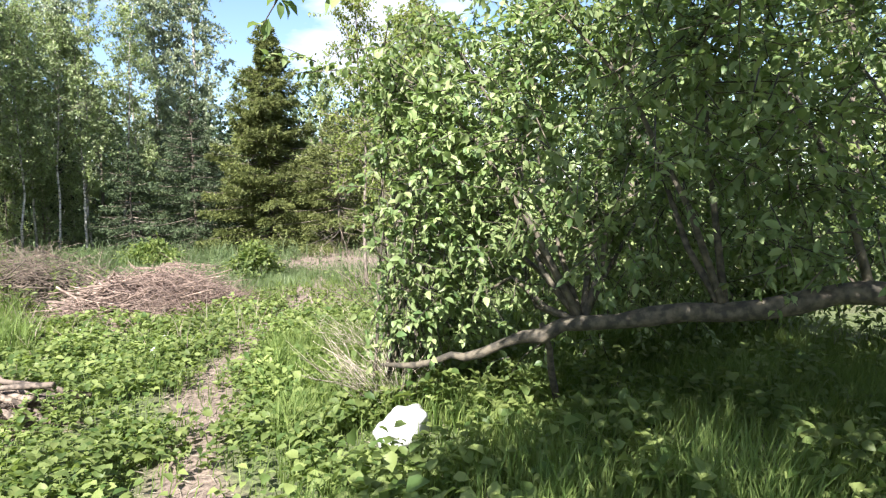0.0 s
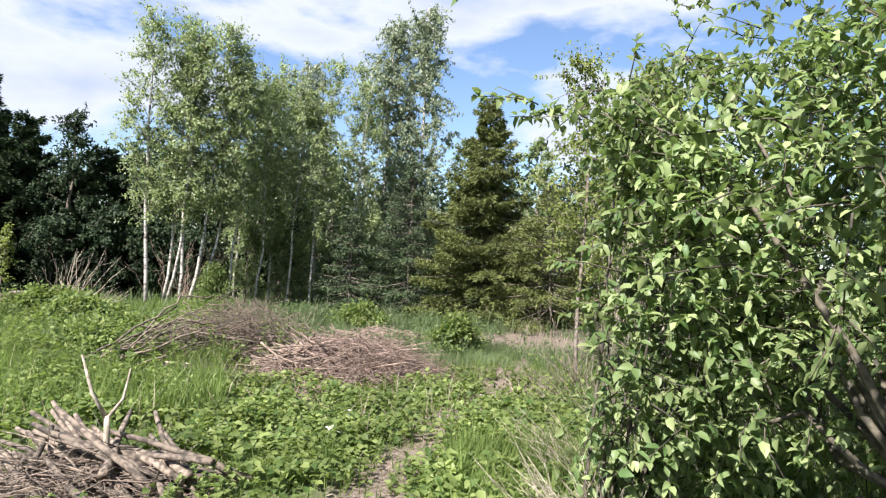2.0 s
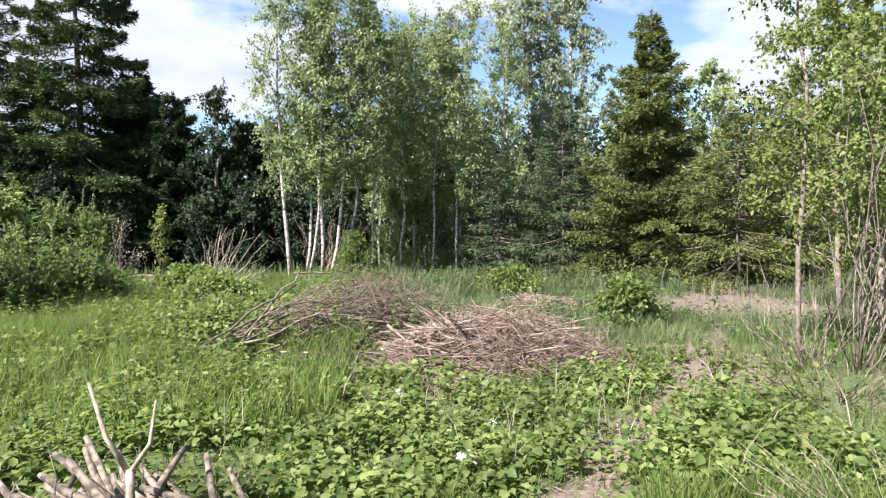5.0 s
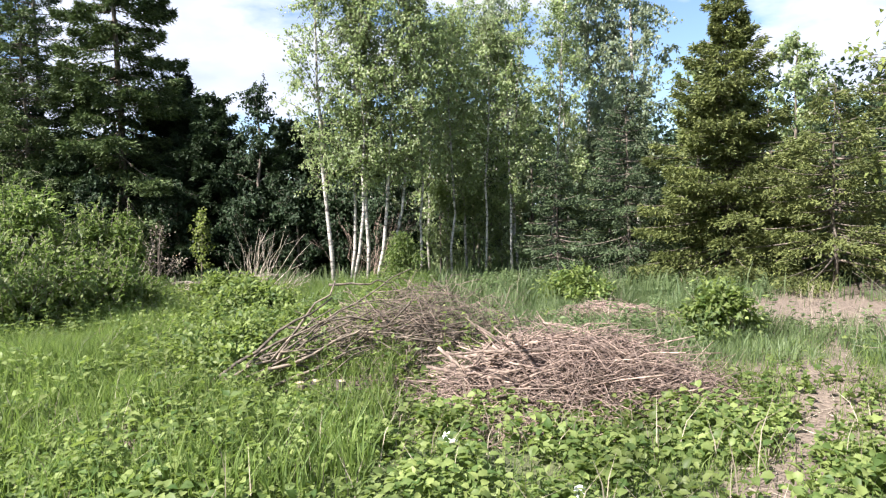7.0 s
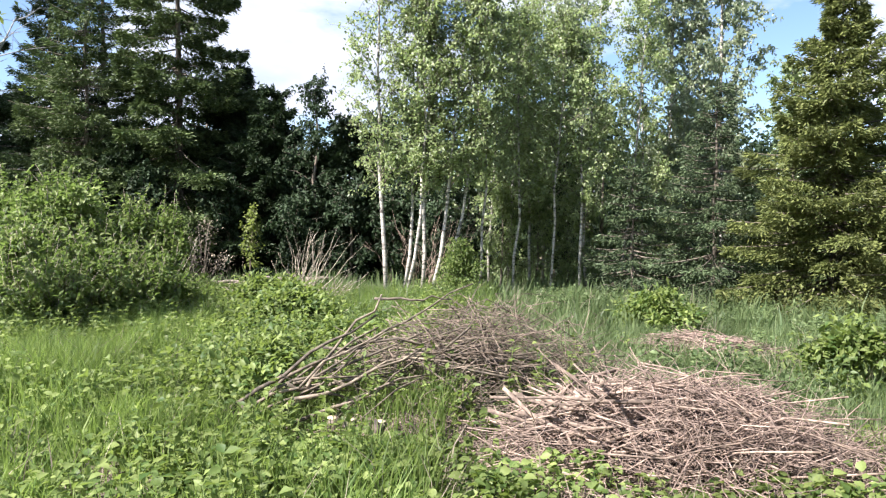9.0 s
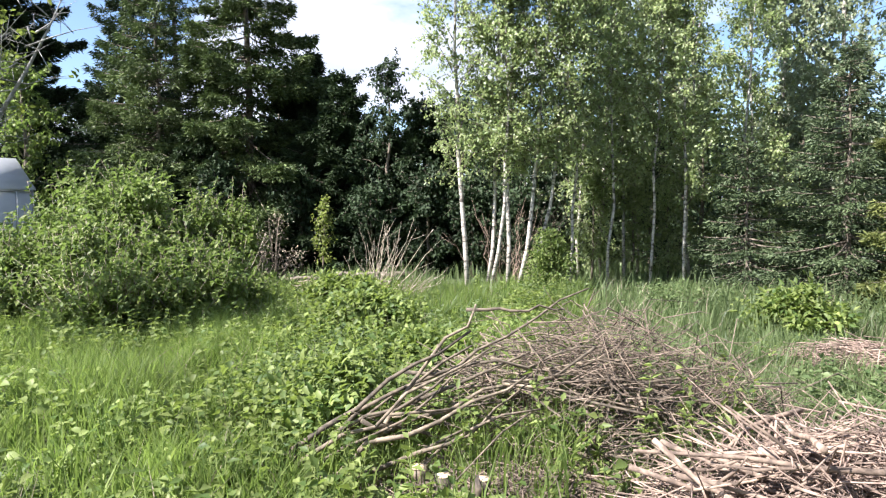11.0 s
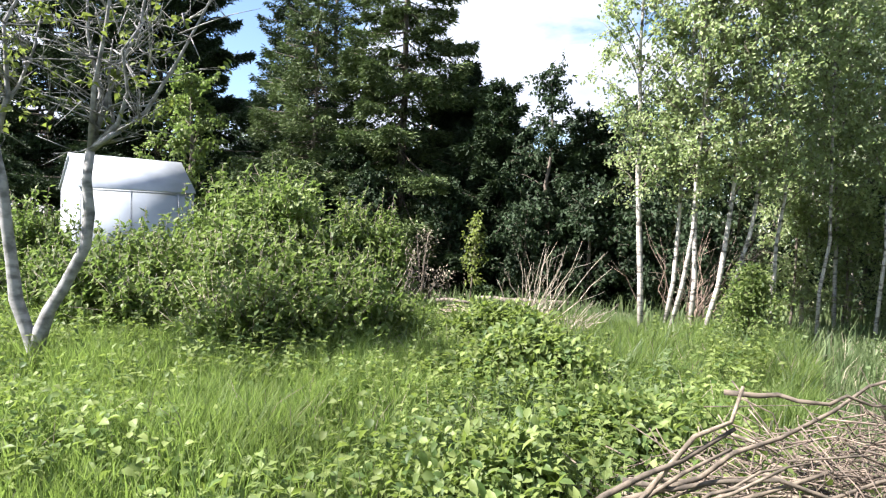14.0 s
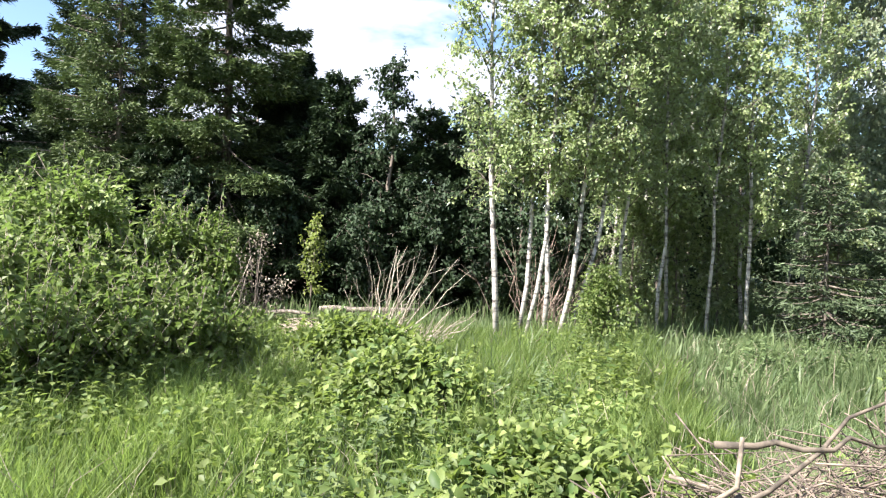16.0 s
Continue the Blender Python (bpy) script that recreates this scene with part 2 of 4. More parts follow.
class Geo:
    """Gathers vertices and faces; made() links them as one mesh object."""

    def __init__(self):
        self.v, self.f, self.n = [], [], 0

    def add(self, v, *faces):
        self.v.append(np.asarray(v, float).reshape(-1, 3))
        self.f += [np.asarray(f, np.int64) + self.n for f in faces]
        self.n += len(self.v[-1])

    def data(self, name, mat, smooth=False):
        me = bpy.data.meshes.new(name)
        v = np.concatenate(self.v)
        loops = np.concatenate([f.ravel() for f in self.f])
        sizes = np.concatenate([np.full(len(f), f.shape[1]) for f in self.f])
        me.vertices.add(len(v))
        me.vertices.foreach_set("co", v.astype(np.float32).ravel())
        me.loops.add(len(loops))
        me.loops.foreach_set("vertex_index", loops.astype(np.int32))
        me.polygons.add(len(sizes))
        me.polygons.foreach_set("loop_start", np.r_[0, np.cumsum(sizes)[:-1]].astype(np.int32))
        if smooth:
            me.polygons.foreach_set("use_smooth", np.ones(len(sizes), bool))
        me.update(calc_edges=True)
        me.materials.append(mat)
        return me

    def made(self, name, mat, parent=None, label="", smooth=False):
        ob = new(name, self.data(name, mat, smooth))
        ob.parent = parent
        return tagged(ob, label)

    def tube(self, pts, radii, sides=6):
        pts, radii = np.asarray(pts, float), np.asarray(radii, float)
        k = len(pts)
        along = unit(np.gradient(pts, axis=0))
        ref = np.where(np.abs(along[:, 2:3]) > 0.9, [[1.0, 0, 0]], [[0, 0, 1.0]])
        if np.any(np.abs(along[:, 2]) > 0.9):
            ref = np.tile([[0.94, 0.34, 0.0]], (k, 1))
        a = unit(np.cross(along, ref))
        b = np.cross(along, a)
        ang = np.linspace(0, 2 * math.pi, sides, endpoint=False)
        ring = (a[:, None] * np.cos(ang)[None, :, None] + b[:, None] * np.sin(ang)[None, :, None]) * radii[:, None, None]
        v = (pts[:, None] + ring).reshape(-1, 3)
        i, j = np.meshgrid(np.arange(k - 1), np.arange(sides), indexing="ij")
        jn = (j + 1) % sides
        quads = np.stack([i * sides + j, i * sides + jn, (i + 1) * sides + jn, (i + 1) * sides + j], -1).reshape(-1, 4)
        v = np.concatenate([v, pts[:1], pts[-1:]])
        s = np.arange(sides)
        cap = np.concatenate([np.stack([np.full(sides, k * sides), (s + 1) % sides, s], -1),
                              np.stack([np.full(sides, k * sides + 1), (k - 1) * sides + s, (k - 1) * sides + (s + 1) % sides], -1)])
        self.add(v, quads, cap)

    def leaves(self, p, d, nrm, length, width, fold=0.18, droop=0.15):
        """Folded four-cornered leaves."""
        n = len(p)
        length, width = np.broadcast_to(length, n)[:, None], np.broadcast_to(width, n)[:, None]
        d = unit(d)
        s = unit(np.cross(d, nrm))
        up = np.cross(s, d)
        mid = p + d * length * 0.42
        tip = p + d * length - up * droop * length
        v = np.stack([p, mid - s * width / 2 + up * width * fold, tip, mid + s * width / 2 + up * width * fold], 1)
        b = np.arange(n)[:, None] * 4
        self.add(v, np.concatenate([b + [0, 1, 2], b + [0, 2, 3]]))

    def broad_leaves(self, p, d, nrm, length, width, fold=0.2, droop=0.25):
        """Oval leaves with a midrib and a bent blade."""
        n = len(p)
        length, width = np.broadcast_to(length, n)[:, None], np.broadcast_to(width, n)[:, None]
        d = unit(d)
        s = unit(np.cross(d, nrm))
        up = np.cross(s, d)
        m1, m2 = p + d * length * 0.32, p + d * length * 0.68 - up * droop * 0.35 * length
        tip = p + d * length * 0.98 - up * droop * length
        e = up * width * fold
        v = np.stack([p, m1, m2, tip, m1 - s * width * 0.5 + e, m2 - s * width * 0.42 + e, m1 + s * width * 0.5 + e, m2 + s * width * 0.42 + e], 1)
        b = np.arange(n)[:, None] * 8
        self.add(v, np.concatenate([b + [0, 4, 1], b + [0, 1, 6], b + [5, 3, 2], b + [2, 3, 7]]),
                 np.concatenate([b + [4, 5, 2, 1], b + [1, 2, 7, 6]]))

    def blades(self, p, height, width, lean):
        """Grass blades, bent towards lean (n, 2)."""
        n = len(p)
        ang = rng.uniform(0, 2 * math.pi, n)
        s = np.stack([np.cos(ang), np.sin(ang), 0 * ang], -1) * width[:, None] / 2
        off = np.concatenate([lean, np.zeros((n, 1))], 1)
        mid = p + UP * height[:, None] * 0.55 + off * 0.3
        tip = p + UP * height[:, None] * 0.95 + off
        v = np.stack([p - s, p + s, mid + s * 0.8, mid - s * 0.8, tip], 1)
        b = np.arange(n)[:, None] * 5
        self.add(v, b + [0, 1, 2, 3], b + [3, 2, 4])


def vnoise(x, y, scale, seed):
    """Smooth value noise in the plane, 0 to 1."""
    x, y = np.asarray(x) / scale + 1000, np.asarray(y) / scale + 1000
    i, j = np.floor(x).astype(np.int64), np.floor(y).astype(np.int64)
    fx, fy = x - i, y - j
    fx, fy = fx * fx * (3 - 2 * fx), fy * fy * (3 - 2 * fy)

    def h(a, b):
        q = np.sin(a * 127.1 + b * 311.7 + seed * 74.7) * 43758.5453
        return q - np.floor(q)
    return (h(i, j) * (1 - fx) + h(i + 1, j) * fx) * (1 - fy) + (h(i, j + 1) * (1 - fx) + h(i + 1, j + 1) * fx) * fy


def ground_z(x, y):
    far = np.clip((np.hypot(np.asarray(x), np.asarray(y) - 8) - 25) / 30, 0, 1)
    return (0.09 * (vnoise(x, y, 1.4, 3) - 0.5) + 0.03 * (vnoise(x, y, 0.35, 5) - 0.5)) * (1 - far)


TRAIL = np.array([(-0.9, -5.0), (-0.45, -1.5), (0.15, 1.1), (0.85, 3.3), (1.7, 4.7), (2.6, 5.9), (3.6, 7.4), (4.6, 9.2), (5.3, 10.8)])


def trail_gap(x, y):
    """Distance to the middle of the trodden trail."""
    p = np.stack([x, y], -1)
    best = np.full(np.shape(x), 1e9)
    for a, b in zip(TRAIL[:-1], TRAIL[1:]):
        t = np.clip(((p - a) @ (b - a)) / ((b - a) @ (b - a)), 0, 1)
        best = np.minimum(best, np.linalg.norm(p - a - t[..., None] * (b - a), axis=-1))
    return best


def wear(x, y):
    """Bareness of the soil, 0 to 1: trail, dirt patch, spots under the brush."""
    w = np.clip(1.1 - trail_gap(x, y) / (0.10 + 0.42 * vnoise(x, y, 0.55, 11)), 0, 1) * (0.42 + 0.5 * vnoise(x, y, 0.4, 13))
    w = np.maximum(w, np.clip(1.6 - np.hypot((x - 5.2) / 1.5, (y - 10.2) / 1.7), 0, 1))
    w = np.maximum(w, np.clip(1.6 - np.hypot((x - 6.6) / 1.3, (y - 12.6) / 1.2), 0, 1))
    w = np.maximum(w, 0.75 * np.clip(1.4 - np.hypot((x + 0.9) / 0.75, (y - 6.9) / 0.5), 0, 1))
    w = np.maximum(w, 0.7 * np.clip(1.4 - np.hypot((x - 0.9) / 1.3, (y - 6.6) / 0.6), 0, 1))
    w = np.maximum(w, 0.8 * np.clip(1.3 - np.hypot((x + 1.1) / 0.8, (y - 3.0) / 0.7), 0, 1))
    w = np.maximum(w, 0.8 * np.clip(1.3 - np.hypot((x - 2.1) / 0.75, (y - 10.0) / 0.5), 0, 1))
    w = np.maximum(w, 0.6 * np.clip(1.3 - np.hypot((x + 2.3) / 0.5, (y - 5.7) / 0.35), 0, 1))
    w = np.maximum(w, 0.5 * np.clip(1.2 - np.hypot((x - 3.0) / 0.8, (y - 6.6) / 1.6), 0, 1))
    return w


# ---- ground ----
def build_ground():
    edge = np.array([0.6, 1.5, 3.5, 8, 18, 40, 90, 200, 420])
    gx = np.concatenate([-14 - edge[::-1], np.arange(-14, 9.01, 0.16), 9 + edge])
    gy = np.concatenate([-5 - edge[::-1], np.arange(-5, 20.01, 0.16), 20 + edge])
    x, y = np.meshgrid(gx, gy)
    x, y = x.ravel(), y.ravel()
    g = Geo()
    w = len(gx)
    i, j = np.meshgrid(np.arange(len(gy) - 1), np.arange(w - 1), indexing="ij")
    k = (i * w + j).ravel()
    g.add(np.stack([x, y, ground_z(x, y)], -1), np.stack([k, k + 1, k + w + 1, k + w], -1))
    ob = g.made("ground", SOIL, smooth=True)
    a = ob.data.attributes.new("wear", "FLOAT", "POINT")
    a.data.foreach_set("value", wear(x, y).astype(np.float32))
    tagged(ob, "overgrown meadow soil with a trodden straw-strewn trail", "ground", kind="structure")


build_ground()


# ---- kinds of plants ----
def thing(name, label, category, x=0.0, y=0.0, group=""):
    ob = new(name)
    ob.location = (x, y, 0)
    return tagged(ob, label, category, group)


def wobble(p0, p1, n, amount):
    t = np.linspace(0, 1, n)[:, None]
    p = np.asarray(p0) * (1 - t) + np.asarray(p1) * t
    p[1:-1] += rng.normal(0, amount, (n - 2, 3))
    return p


def deciduous(name, label, x, y, h, r, base, trunk_r, bark, leaf, limbs=26, twigs=9, per=16, size=0.05, lean=(0, 0), hang=0.5,
              group="", top=0.25, stems=None, twig_len=0.32, rise=0.7, bow=False):
    """A broad-leaved tree: stems with tapered limbs, and a crown of single leaves on its twigs."""
    tree = thing(name, label, "tree", x, y, group)
    crown, wood = Geo(), Geo()
    for sx, sy, sh, slean in stems or [(0, 0, h, lean)]:
        trunk = Geo()
        k = 9
        t = np.linspace(0, 1, k)
        bend = 1 - (1 - t) ** 3 if bow else t ** 1.4
        pts = np.stack([sx + slean[0] * bend, sy + slean[1] * bend, sh * t - 0.08 * (t == 0)], -1)
        pts[1:, :2] += np.cumsum(rng.normal(0, 0.034 * sh / 5, (k - 1, 2)), 0)
        trunk.tube(pts, trunk_r * (1 - t) ** 0.8 + 0.006, 8)
        trunk.made("trunk", bark, tree, smooth=True)
        for n in range(limbs):
            u = (n + rng.uniform(0, 1)) / limbs
            z = base + (sh - base) * (u * 0.98)
            at = np.array([np.interp(z, pts[:, 2], pts[:, c]) for c in range(3)])
            az = n * 2.4 + rng.uniform(-0.5, 0.5)
            prof = (0.55 + 0.75 * u) if u < 0.45 else (0.9 - (u - 0.45) / 0.55 * (0.9 - top))
            ln = r * prof * rng.uniform(0.65, 1.15)
            out_dir = np.array([math.cos(az), math.sin(az), rise * rng.uniform(0.6, 1.5)])
            end = at + unit(out_dir) * ln
            mid = (at + end) / 2 + [0, 0, 0.06 * ln]
            lp = np.array([at, (at + mid) / 2 + [0, 0, 0.03 * ln], mid, end - [0, 0, 0.10 * ln]])
            wood.tube(lp, np.linspace(trunk_r * 0.33 * (1.1 - u), 0.004, 4), 4)
            for _ in range(twigs):
                s = rng.uniform(0.25, 1.0)
                p = lp[0] * (1 - s) + lp[3] * s + [0, 0, 0.05 * ln]
                tip = p + unit(rng.normal(0, 1, 3) + [0, 0, 0.35 - hang]) * twig_len * rng.uniform(0.5, 1.3)
                wood.tube(np.array([p, tip]), [0.004, 0.0015], 3)
                q = rng.uniform(0, 1.05, (per, 1))
                lpnt = p * (1 - q) + tip * q + rng.normal(0, 0.035, (per, 3))
                d = rng.normal(0, 1, (per, 3)) + [0, 0, -hang * 1.4]
                crown.leaves(lpnt, d, rng.normal(0, 0.6, (per, 3)) + SUN_N * 1.0 + UP * 0.3, rng.uniform(0.7, 1.3, per) * size, rng.uniform(0.55, 0.8, per) * size)
    tagged(wood.made("branches", bark if bark is not BIRCH_BARK else BARK, tree), kind="stuff")
    crown.made("crown", leaf, tree)
    return tree


SUN_N = np.array(SUN)


def conifer(name, label, x, y, h, r, base, leaf, step=0.2, per_whorl=7, dens=1.0, droop=0.25, size=0.09, group="", gap=0.0, ragged=0.25):
    """A conifer: straight trunk, whorls of drooping boughs, flat sprays of needles along them."""
    tree = thing(name, label, "tree", x, y, group)
    trunk, wood, crown = Geo(), Geo(), Geo()
    z = np.linspace(-0.08, h, 8)
    pts = np.stack([rng.normal(0, 0.02, 8), rng.normal(0, 0.02, 8), z], -1)
    trunk.tube(pts, 0.011 * h * (1 - np.linspace(0, 1, 8)) + 0.008, 8)
    trunk.made("trunk", BARK, tree, smooth=True)
    level = base
    while level < h - 0.06:
        u = (level - base) / (h - base)
        reach = r * (1 - u) ** 0.85 + 0.06
        k = max(4, int(per_whorl * (0.6 + 0.5 * (1 - u))))
        a0 = rng.uniform(0, 6.28)
        for n in range(k):
            if rng.uniform() < gap:
                continue
            az = a0 + 6.283 * n / k + rng.normal(0, 0.2)
            ln = reach * rng.uniform(1 - ragged * 1.6, 1 + ragged)
            o = np.array([math.cos(az), math.sin(az), 0])
            side = np.array([-o[1], o[0], 0])
            s = np.linspace(0, 1, 5)[:, None]
            sag = droop * (1 - 0.6 * u)
            up_tip = 0.25 + 0.9 * u
            bough = np.array([0, 0, min(level + rng.normal(0, step * 0.55), h - 0.05)]) + o * ln * s + UP * ln * (-sag * s + up_tip * 0.35 * s ** 2)
            wood.tube(bough, np.linspace(0.012 + 0.008 * ln, 0.003, 5), 4)
            m = int(dens * (26 + 170 * ln * ln ** 0.25))
            t = np.sqrt(rng.uniform(0.02, 1, m))
            spread = 0.34 * ln * (1 - t) ** 0.7 * (t > 0.08) + 0.05
            w = rng.uniform(-1, 1, m)
            base_p = np.stack([np.interp(t, s[:, 0], bough[:, c]) for c in range(3)], -1)
            p = base_p + side * (w * spread)[:, None] + o * (np.abs(w) * spread * 0.6)[:, None]
            p[:, 2] -= np.abs(w) * spread * 0.45 + rng.uniform(0, 1, m) ** 2 * (0.08 + 0.16 * ln * droop)
            p += rng.normal(0, 0.018, (m, 3))
            d = o + side * (w * 1.1)[:, None] + rng.normal(0, 0.55, (m, 3)) + [0, 0, -0.15]
            crown.leaves(p, d, UP + rng.normal(0, 0.7, (m, 3)), rng.uniform(0.7, 1.3, m) * size, rng.uniform(0.22, 0.36, m) * size, 0.1, 0.1)
        level += step * rng.uniform(0.75, 1.25) * (0.7 + 0.5 * (1 - u))
    m = 60
    q = rng.uniform(0.85, 1.02, m)
    crown.leaves(np.stack([0 * q, 0 * q, q * h], -1), rng.normal(0, 0.6, (m, 3)) + UP, rng.normal(0, 1, (m, 3)), size, size * 0.25)
    tagged(wood.made("branches", BARK, tree), kind="stuff")
    crown.made("crown", leaf, tree)
    return tree


def bush(name, label, x, y, rx, ry, h, leaf, n=7000, size=0.06, stems=18, clumps=26, group="", bark=BARK, low=0.0, broad=False, category="bush"):
    """A shrub: stems from one root, and leaves in many uneven clumps."""
    ob = thing(name, label, category, x, y, group)
    wood, crown = Geo(), Geo()
    a = rng.uniform(0, 6.283, clumps)
    e = rng.uniform(0.0, 1, clumps) ** 0.7
    rad = np.sqrt(np.maximum(1 - e ** 2, 0.05)) * rng.uniform(0.45, 1.15, clumps)
    c = np.stack([rx * rad * np.cos(a), ry * rad * np.sin(a), low + (h - low) * e * rng.uniform(0.6, 1.0, clumps) + 0.05], -1)
    for q in c[:stems]:
        wood.tube(np.array([[q[0] * 0.12, q[1] * 0.12, -0.05], [q[0] * 0.5, q[1] * 0.5, q[2] * 0.6], q]), [0.014, 0.009, 0.003], 4)
    cr = (0.34 if clumps < 50 else 0.215) * (rx * ry * h) ** (1 / 3) * rng.uniform(0.45, 1.4, clumps)
    pick = rng.integers(0, clumps, n)
    off = unit(rng.normal(0, 1, (n, 3))) * (rng.uniform(0, 1, (n, 1)) ** 0.6) * rng.choice([1.0, 1.0, 1.0, 1.5], (n, 1)) * cr[pick][:, None] * [1.15, 1.15, 0.85]
    p = c[pick] + off
    p[:, 2] = np.maximum(p[:, 2], 0.02)
    d = off / cr[pick][:, None] + rng.normal(0, 0.8, (n, 3)) + [0, 0, -0.2]
    if clumps > 50:
        for q in c[rng.integers(0, clumps, 70)]:
            e = q + unit(q * [1, 1, 0.6] / h + rng.normal(0, 0.4, 3) + [0, 0, 0.7]) * rng.uniform(0.3, 0.7)
            wood.tube(np.array([q, e]), [0.006, 0.002], 3)
            k = 18
            w = rng.uniform(0.1, 1, (k, 1))
            crown.leaves(q * (1 - w) + e * w, rng.normal(0, 1, (k, 3)), UP + rng.normal(0, 0.5, (k, 3)), rng.uniform(0.6, 1.3, k) * size, size * 0.5)
    make = crown.broad_leaves if broad else crown.leaves
    make(p, d, UP + SUN_N * 0.4 + rng.normal(0, 0.55, (n, 3)), rng.uniform(0.6, 1.35, n) * size, rng.uniform(0.4, 0.65, n) * size)
    tagged(wood.made("stems", bark, ob), kind="stuff")
    crown.made("leaves", leaf, ob)
    return ob


# ---- brush piles ----
def stick_mesh(length, r0, r1, bend, mat, sides=6, n=5, fork=False):
    g = Geo()
    t = np.linspace(0, 1, n)
    pts = np.stack([t * length - length / 2, bend * length * np.sin(t * 3.1), 0.4 * bend * length * np.sin(t * 6.3)], -1)
    pts[1:-1] += rng.normal(0, 0.012 * length, (n - 2, 3))
    g.tube(pts, np.linspace(r0, r1, n), sides)
    if fork:
        for _ in range(rng.integers(1, 4)):
            k = rng.integers(1, n - 1)
            d = unit(np.array([1.0, rng.normal(0, 0.7), rng.normal(0, 0.5)])) * length * rng.uniform(0.15, 0.4)
            g.tube(np.array([pts[k], pts[k] + d * 0.5 + rng.normal(0, 0.01, 3), pts[k] + d]), [r1 * 1.2, r1, r1 * 0.4], 5)
    return g.data("stick", mat, True)


def twig_mass(g, n, centre, spread, angle, jitter, length, r, zmax, tilt=0.12, curve=0.05):
    """Many thin twigs lying over a heap of elliptic outline."""
    for _ in range(n):
        q = rng.normal(0, 0.5, 2).clip(-1.05, 1.05)
        mound = max(0.03, zmax * (1 - 0.75 * (q[0] ** 2 + q[1] ** 2)))
        c = np.array([centre[0] + q[0] * spread[0], centre[1] + q[1] * spread[1], mound * rng.uniform(0.12, 1.03)])
        a = angle + rng.normal(0, jitter)
        ln = length * rng.uniform(0.4, 1.2)
        d = np.array([math.cos(a), math.sin(a), rng.normal(0, tilt)]) * ln / 2
        p = np.array([c - d, c - d * 0.3 + rng.normal(0, curve * ln, 3), c + d * 0.4 + rng.normal(0, curve * ln, 3), c + d])
        p[:, 2] = np.maximum(p[:, 2], 0.015)
        rr = r * rng.uniform(0.6, 1.5)
        g.tube(p, [rr, rr * 0.9, rr * 0.7, rr * 0.3], 4)


def pile_sticks(parent, meshes, n, centre, spread, angle, jitter, zmax, tilt=7):
    for k in range(n):
        q = rng.normal(0, 0.45, 2).clip(-0.95, 0.95)
        mound = max(0.05, zmax * (1 - 0.75 * (q[0] ** 2 + q[1] ** 2)))
        ob = new("stick", meshes[k % len(meshes)])
        ob.parent = parent
        ob.matrix_basis = pose(centre[0] + q[0] * spread[0], centre[1] + q[1] * spread[1], mound * rng.uniform(0.2, 1.0),
                               rng.uniform(0, 360), rng.normal(0, tilt), math.degrees(angle + rng.normal(0, jitter)) + 180 * (k % 2))


# ---- birch grove ----
WB = "slender silver birch with white trunk and light green leaves"
front = [(-2.40, 14.26, 6.6, (-0.16, 0.1), 0.040), (-2.16, 14.5, 6.5, (0.22, 0.1), 0.030), (-2.06, 14.2, 6.2, (0.42, 0.1), 0.028),
         (-1.78, 14.55, 6.7, (0.1, 0.2), 0.034), (-1.62, 14.3, 6.6, (0.55, 0.2), 0.034), (-1.46, 14.55, 6.2, (0.68, 0.3), 0.028),
         (-0.75, 15.2, 5.6, (0.2, 0.0), 0.024), (-0.1, 15.7, 5.9, (0.1, 0.0), 0.024), (0.65, 15.9, 5.7, (0.2, 0.1), 0.024)]
for x, y, h, lean, tr in front:
    deciduous("birch", WB, x, y, h, 1.35, 1.9, tr, BIRCH_BARK, BIRCH_LEAF, 34, 9, 19, 0.064, lean, 0.45, "birch grove", 0.22, twig_len=0.42, rise=1.0, bow=True)
for x, y, h, r in [(-0.65, 17.3, 6.2, 1.0), (-0.2, 17.1, 6.0, 0.9), (0.25, 17.0, 6.6, 0.9), (0.55, 18.0, 6.2, 0.9), (1.5, 17.1, 7.0, 1.0),
                   (2.3, 17.6, 6.6, 1.0), (1.25, 15.9, 5.4, 0.8), (2.95, 18.8, 7.4, 1.1)]:
    deciduous("birch", "young silver birch with thin pale trunk and dense leaves", x, y, h, r * 1.35, 1.35, 0.03, BIRCH_BARK, BIRCH_LEAF, 28, 9, 18, 0.068,
              (rng.normal(0, 0.2), rng.normal(0, 0.2)), 0.45, "birch grove", 0.22, rise=0.95)
for x, y, h, r in [(3.6, 19.5, 9.2, 1.5), (4.9, 19.0, 9.8, 1.3), (1.2, 20.5, 7.6, 1.5)]:
    deciduous("birch", "tall weeping birch with grey-green hanging leaves", x, y, h, r * 1.15, 1.2, 0.06, BIRCH_BARK, BIRCH_LEAF_GREY, 46, 12, 30, 0.09,
              (0.2, 0), 1.1, "tall birches", 0.3, twig_len=0.6)

for x, y, h in [(-2.6, 19.6, 4.4), (-1.0, 20.2, 4.8), (0.6, 20.6, 4.4), (2.2, 20.2, 4.6), (4.6, 21.0, 5.0), (6.4, 18.6, 5.2), (7.8, 16.6, 5.2)]:
    deciduous("tree", "dense green tree among the birches", x, y, h, 1.5, 0.25, 0.05, BARK, BIRCH_LEAF, 26, 9, 22, 0.09, group="understorey")
for x, y, h in [(-0.4, 16.9, 2.2), (0.4, 17.3, 2.4), (1.1, 17.1, 2.0), (2.9, 17.0, 2.8)]:
    deciduous("tree", "small leafy tree under the birches", x, y, h, 0.75, 0.2, 0.02, BARK, BIRCH_LEAF, 22, 7, 18, 0.065, group="understorey")

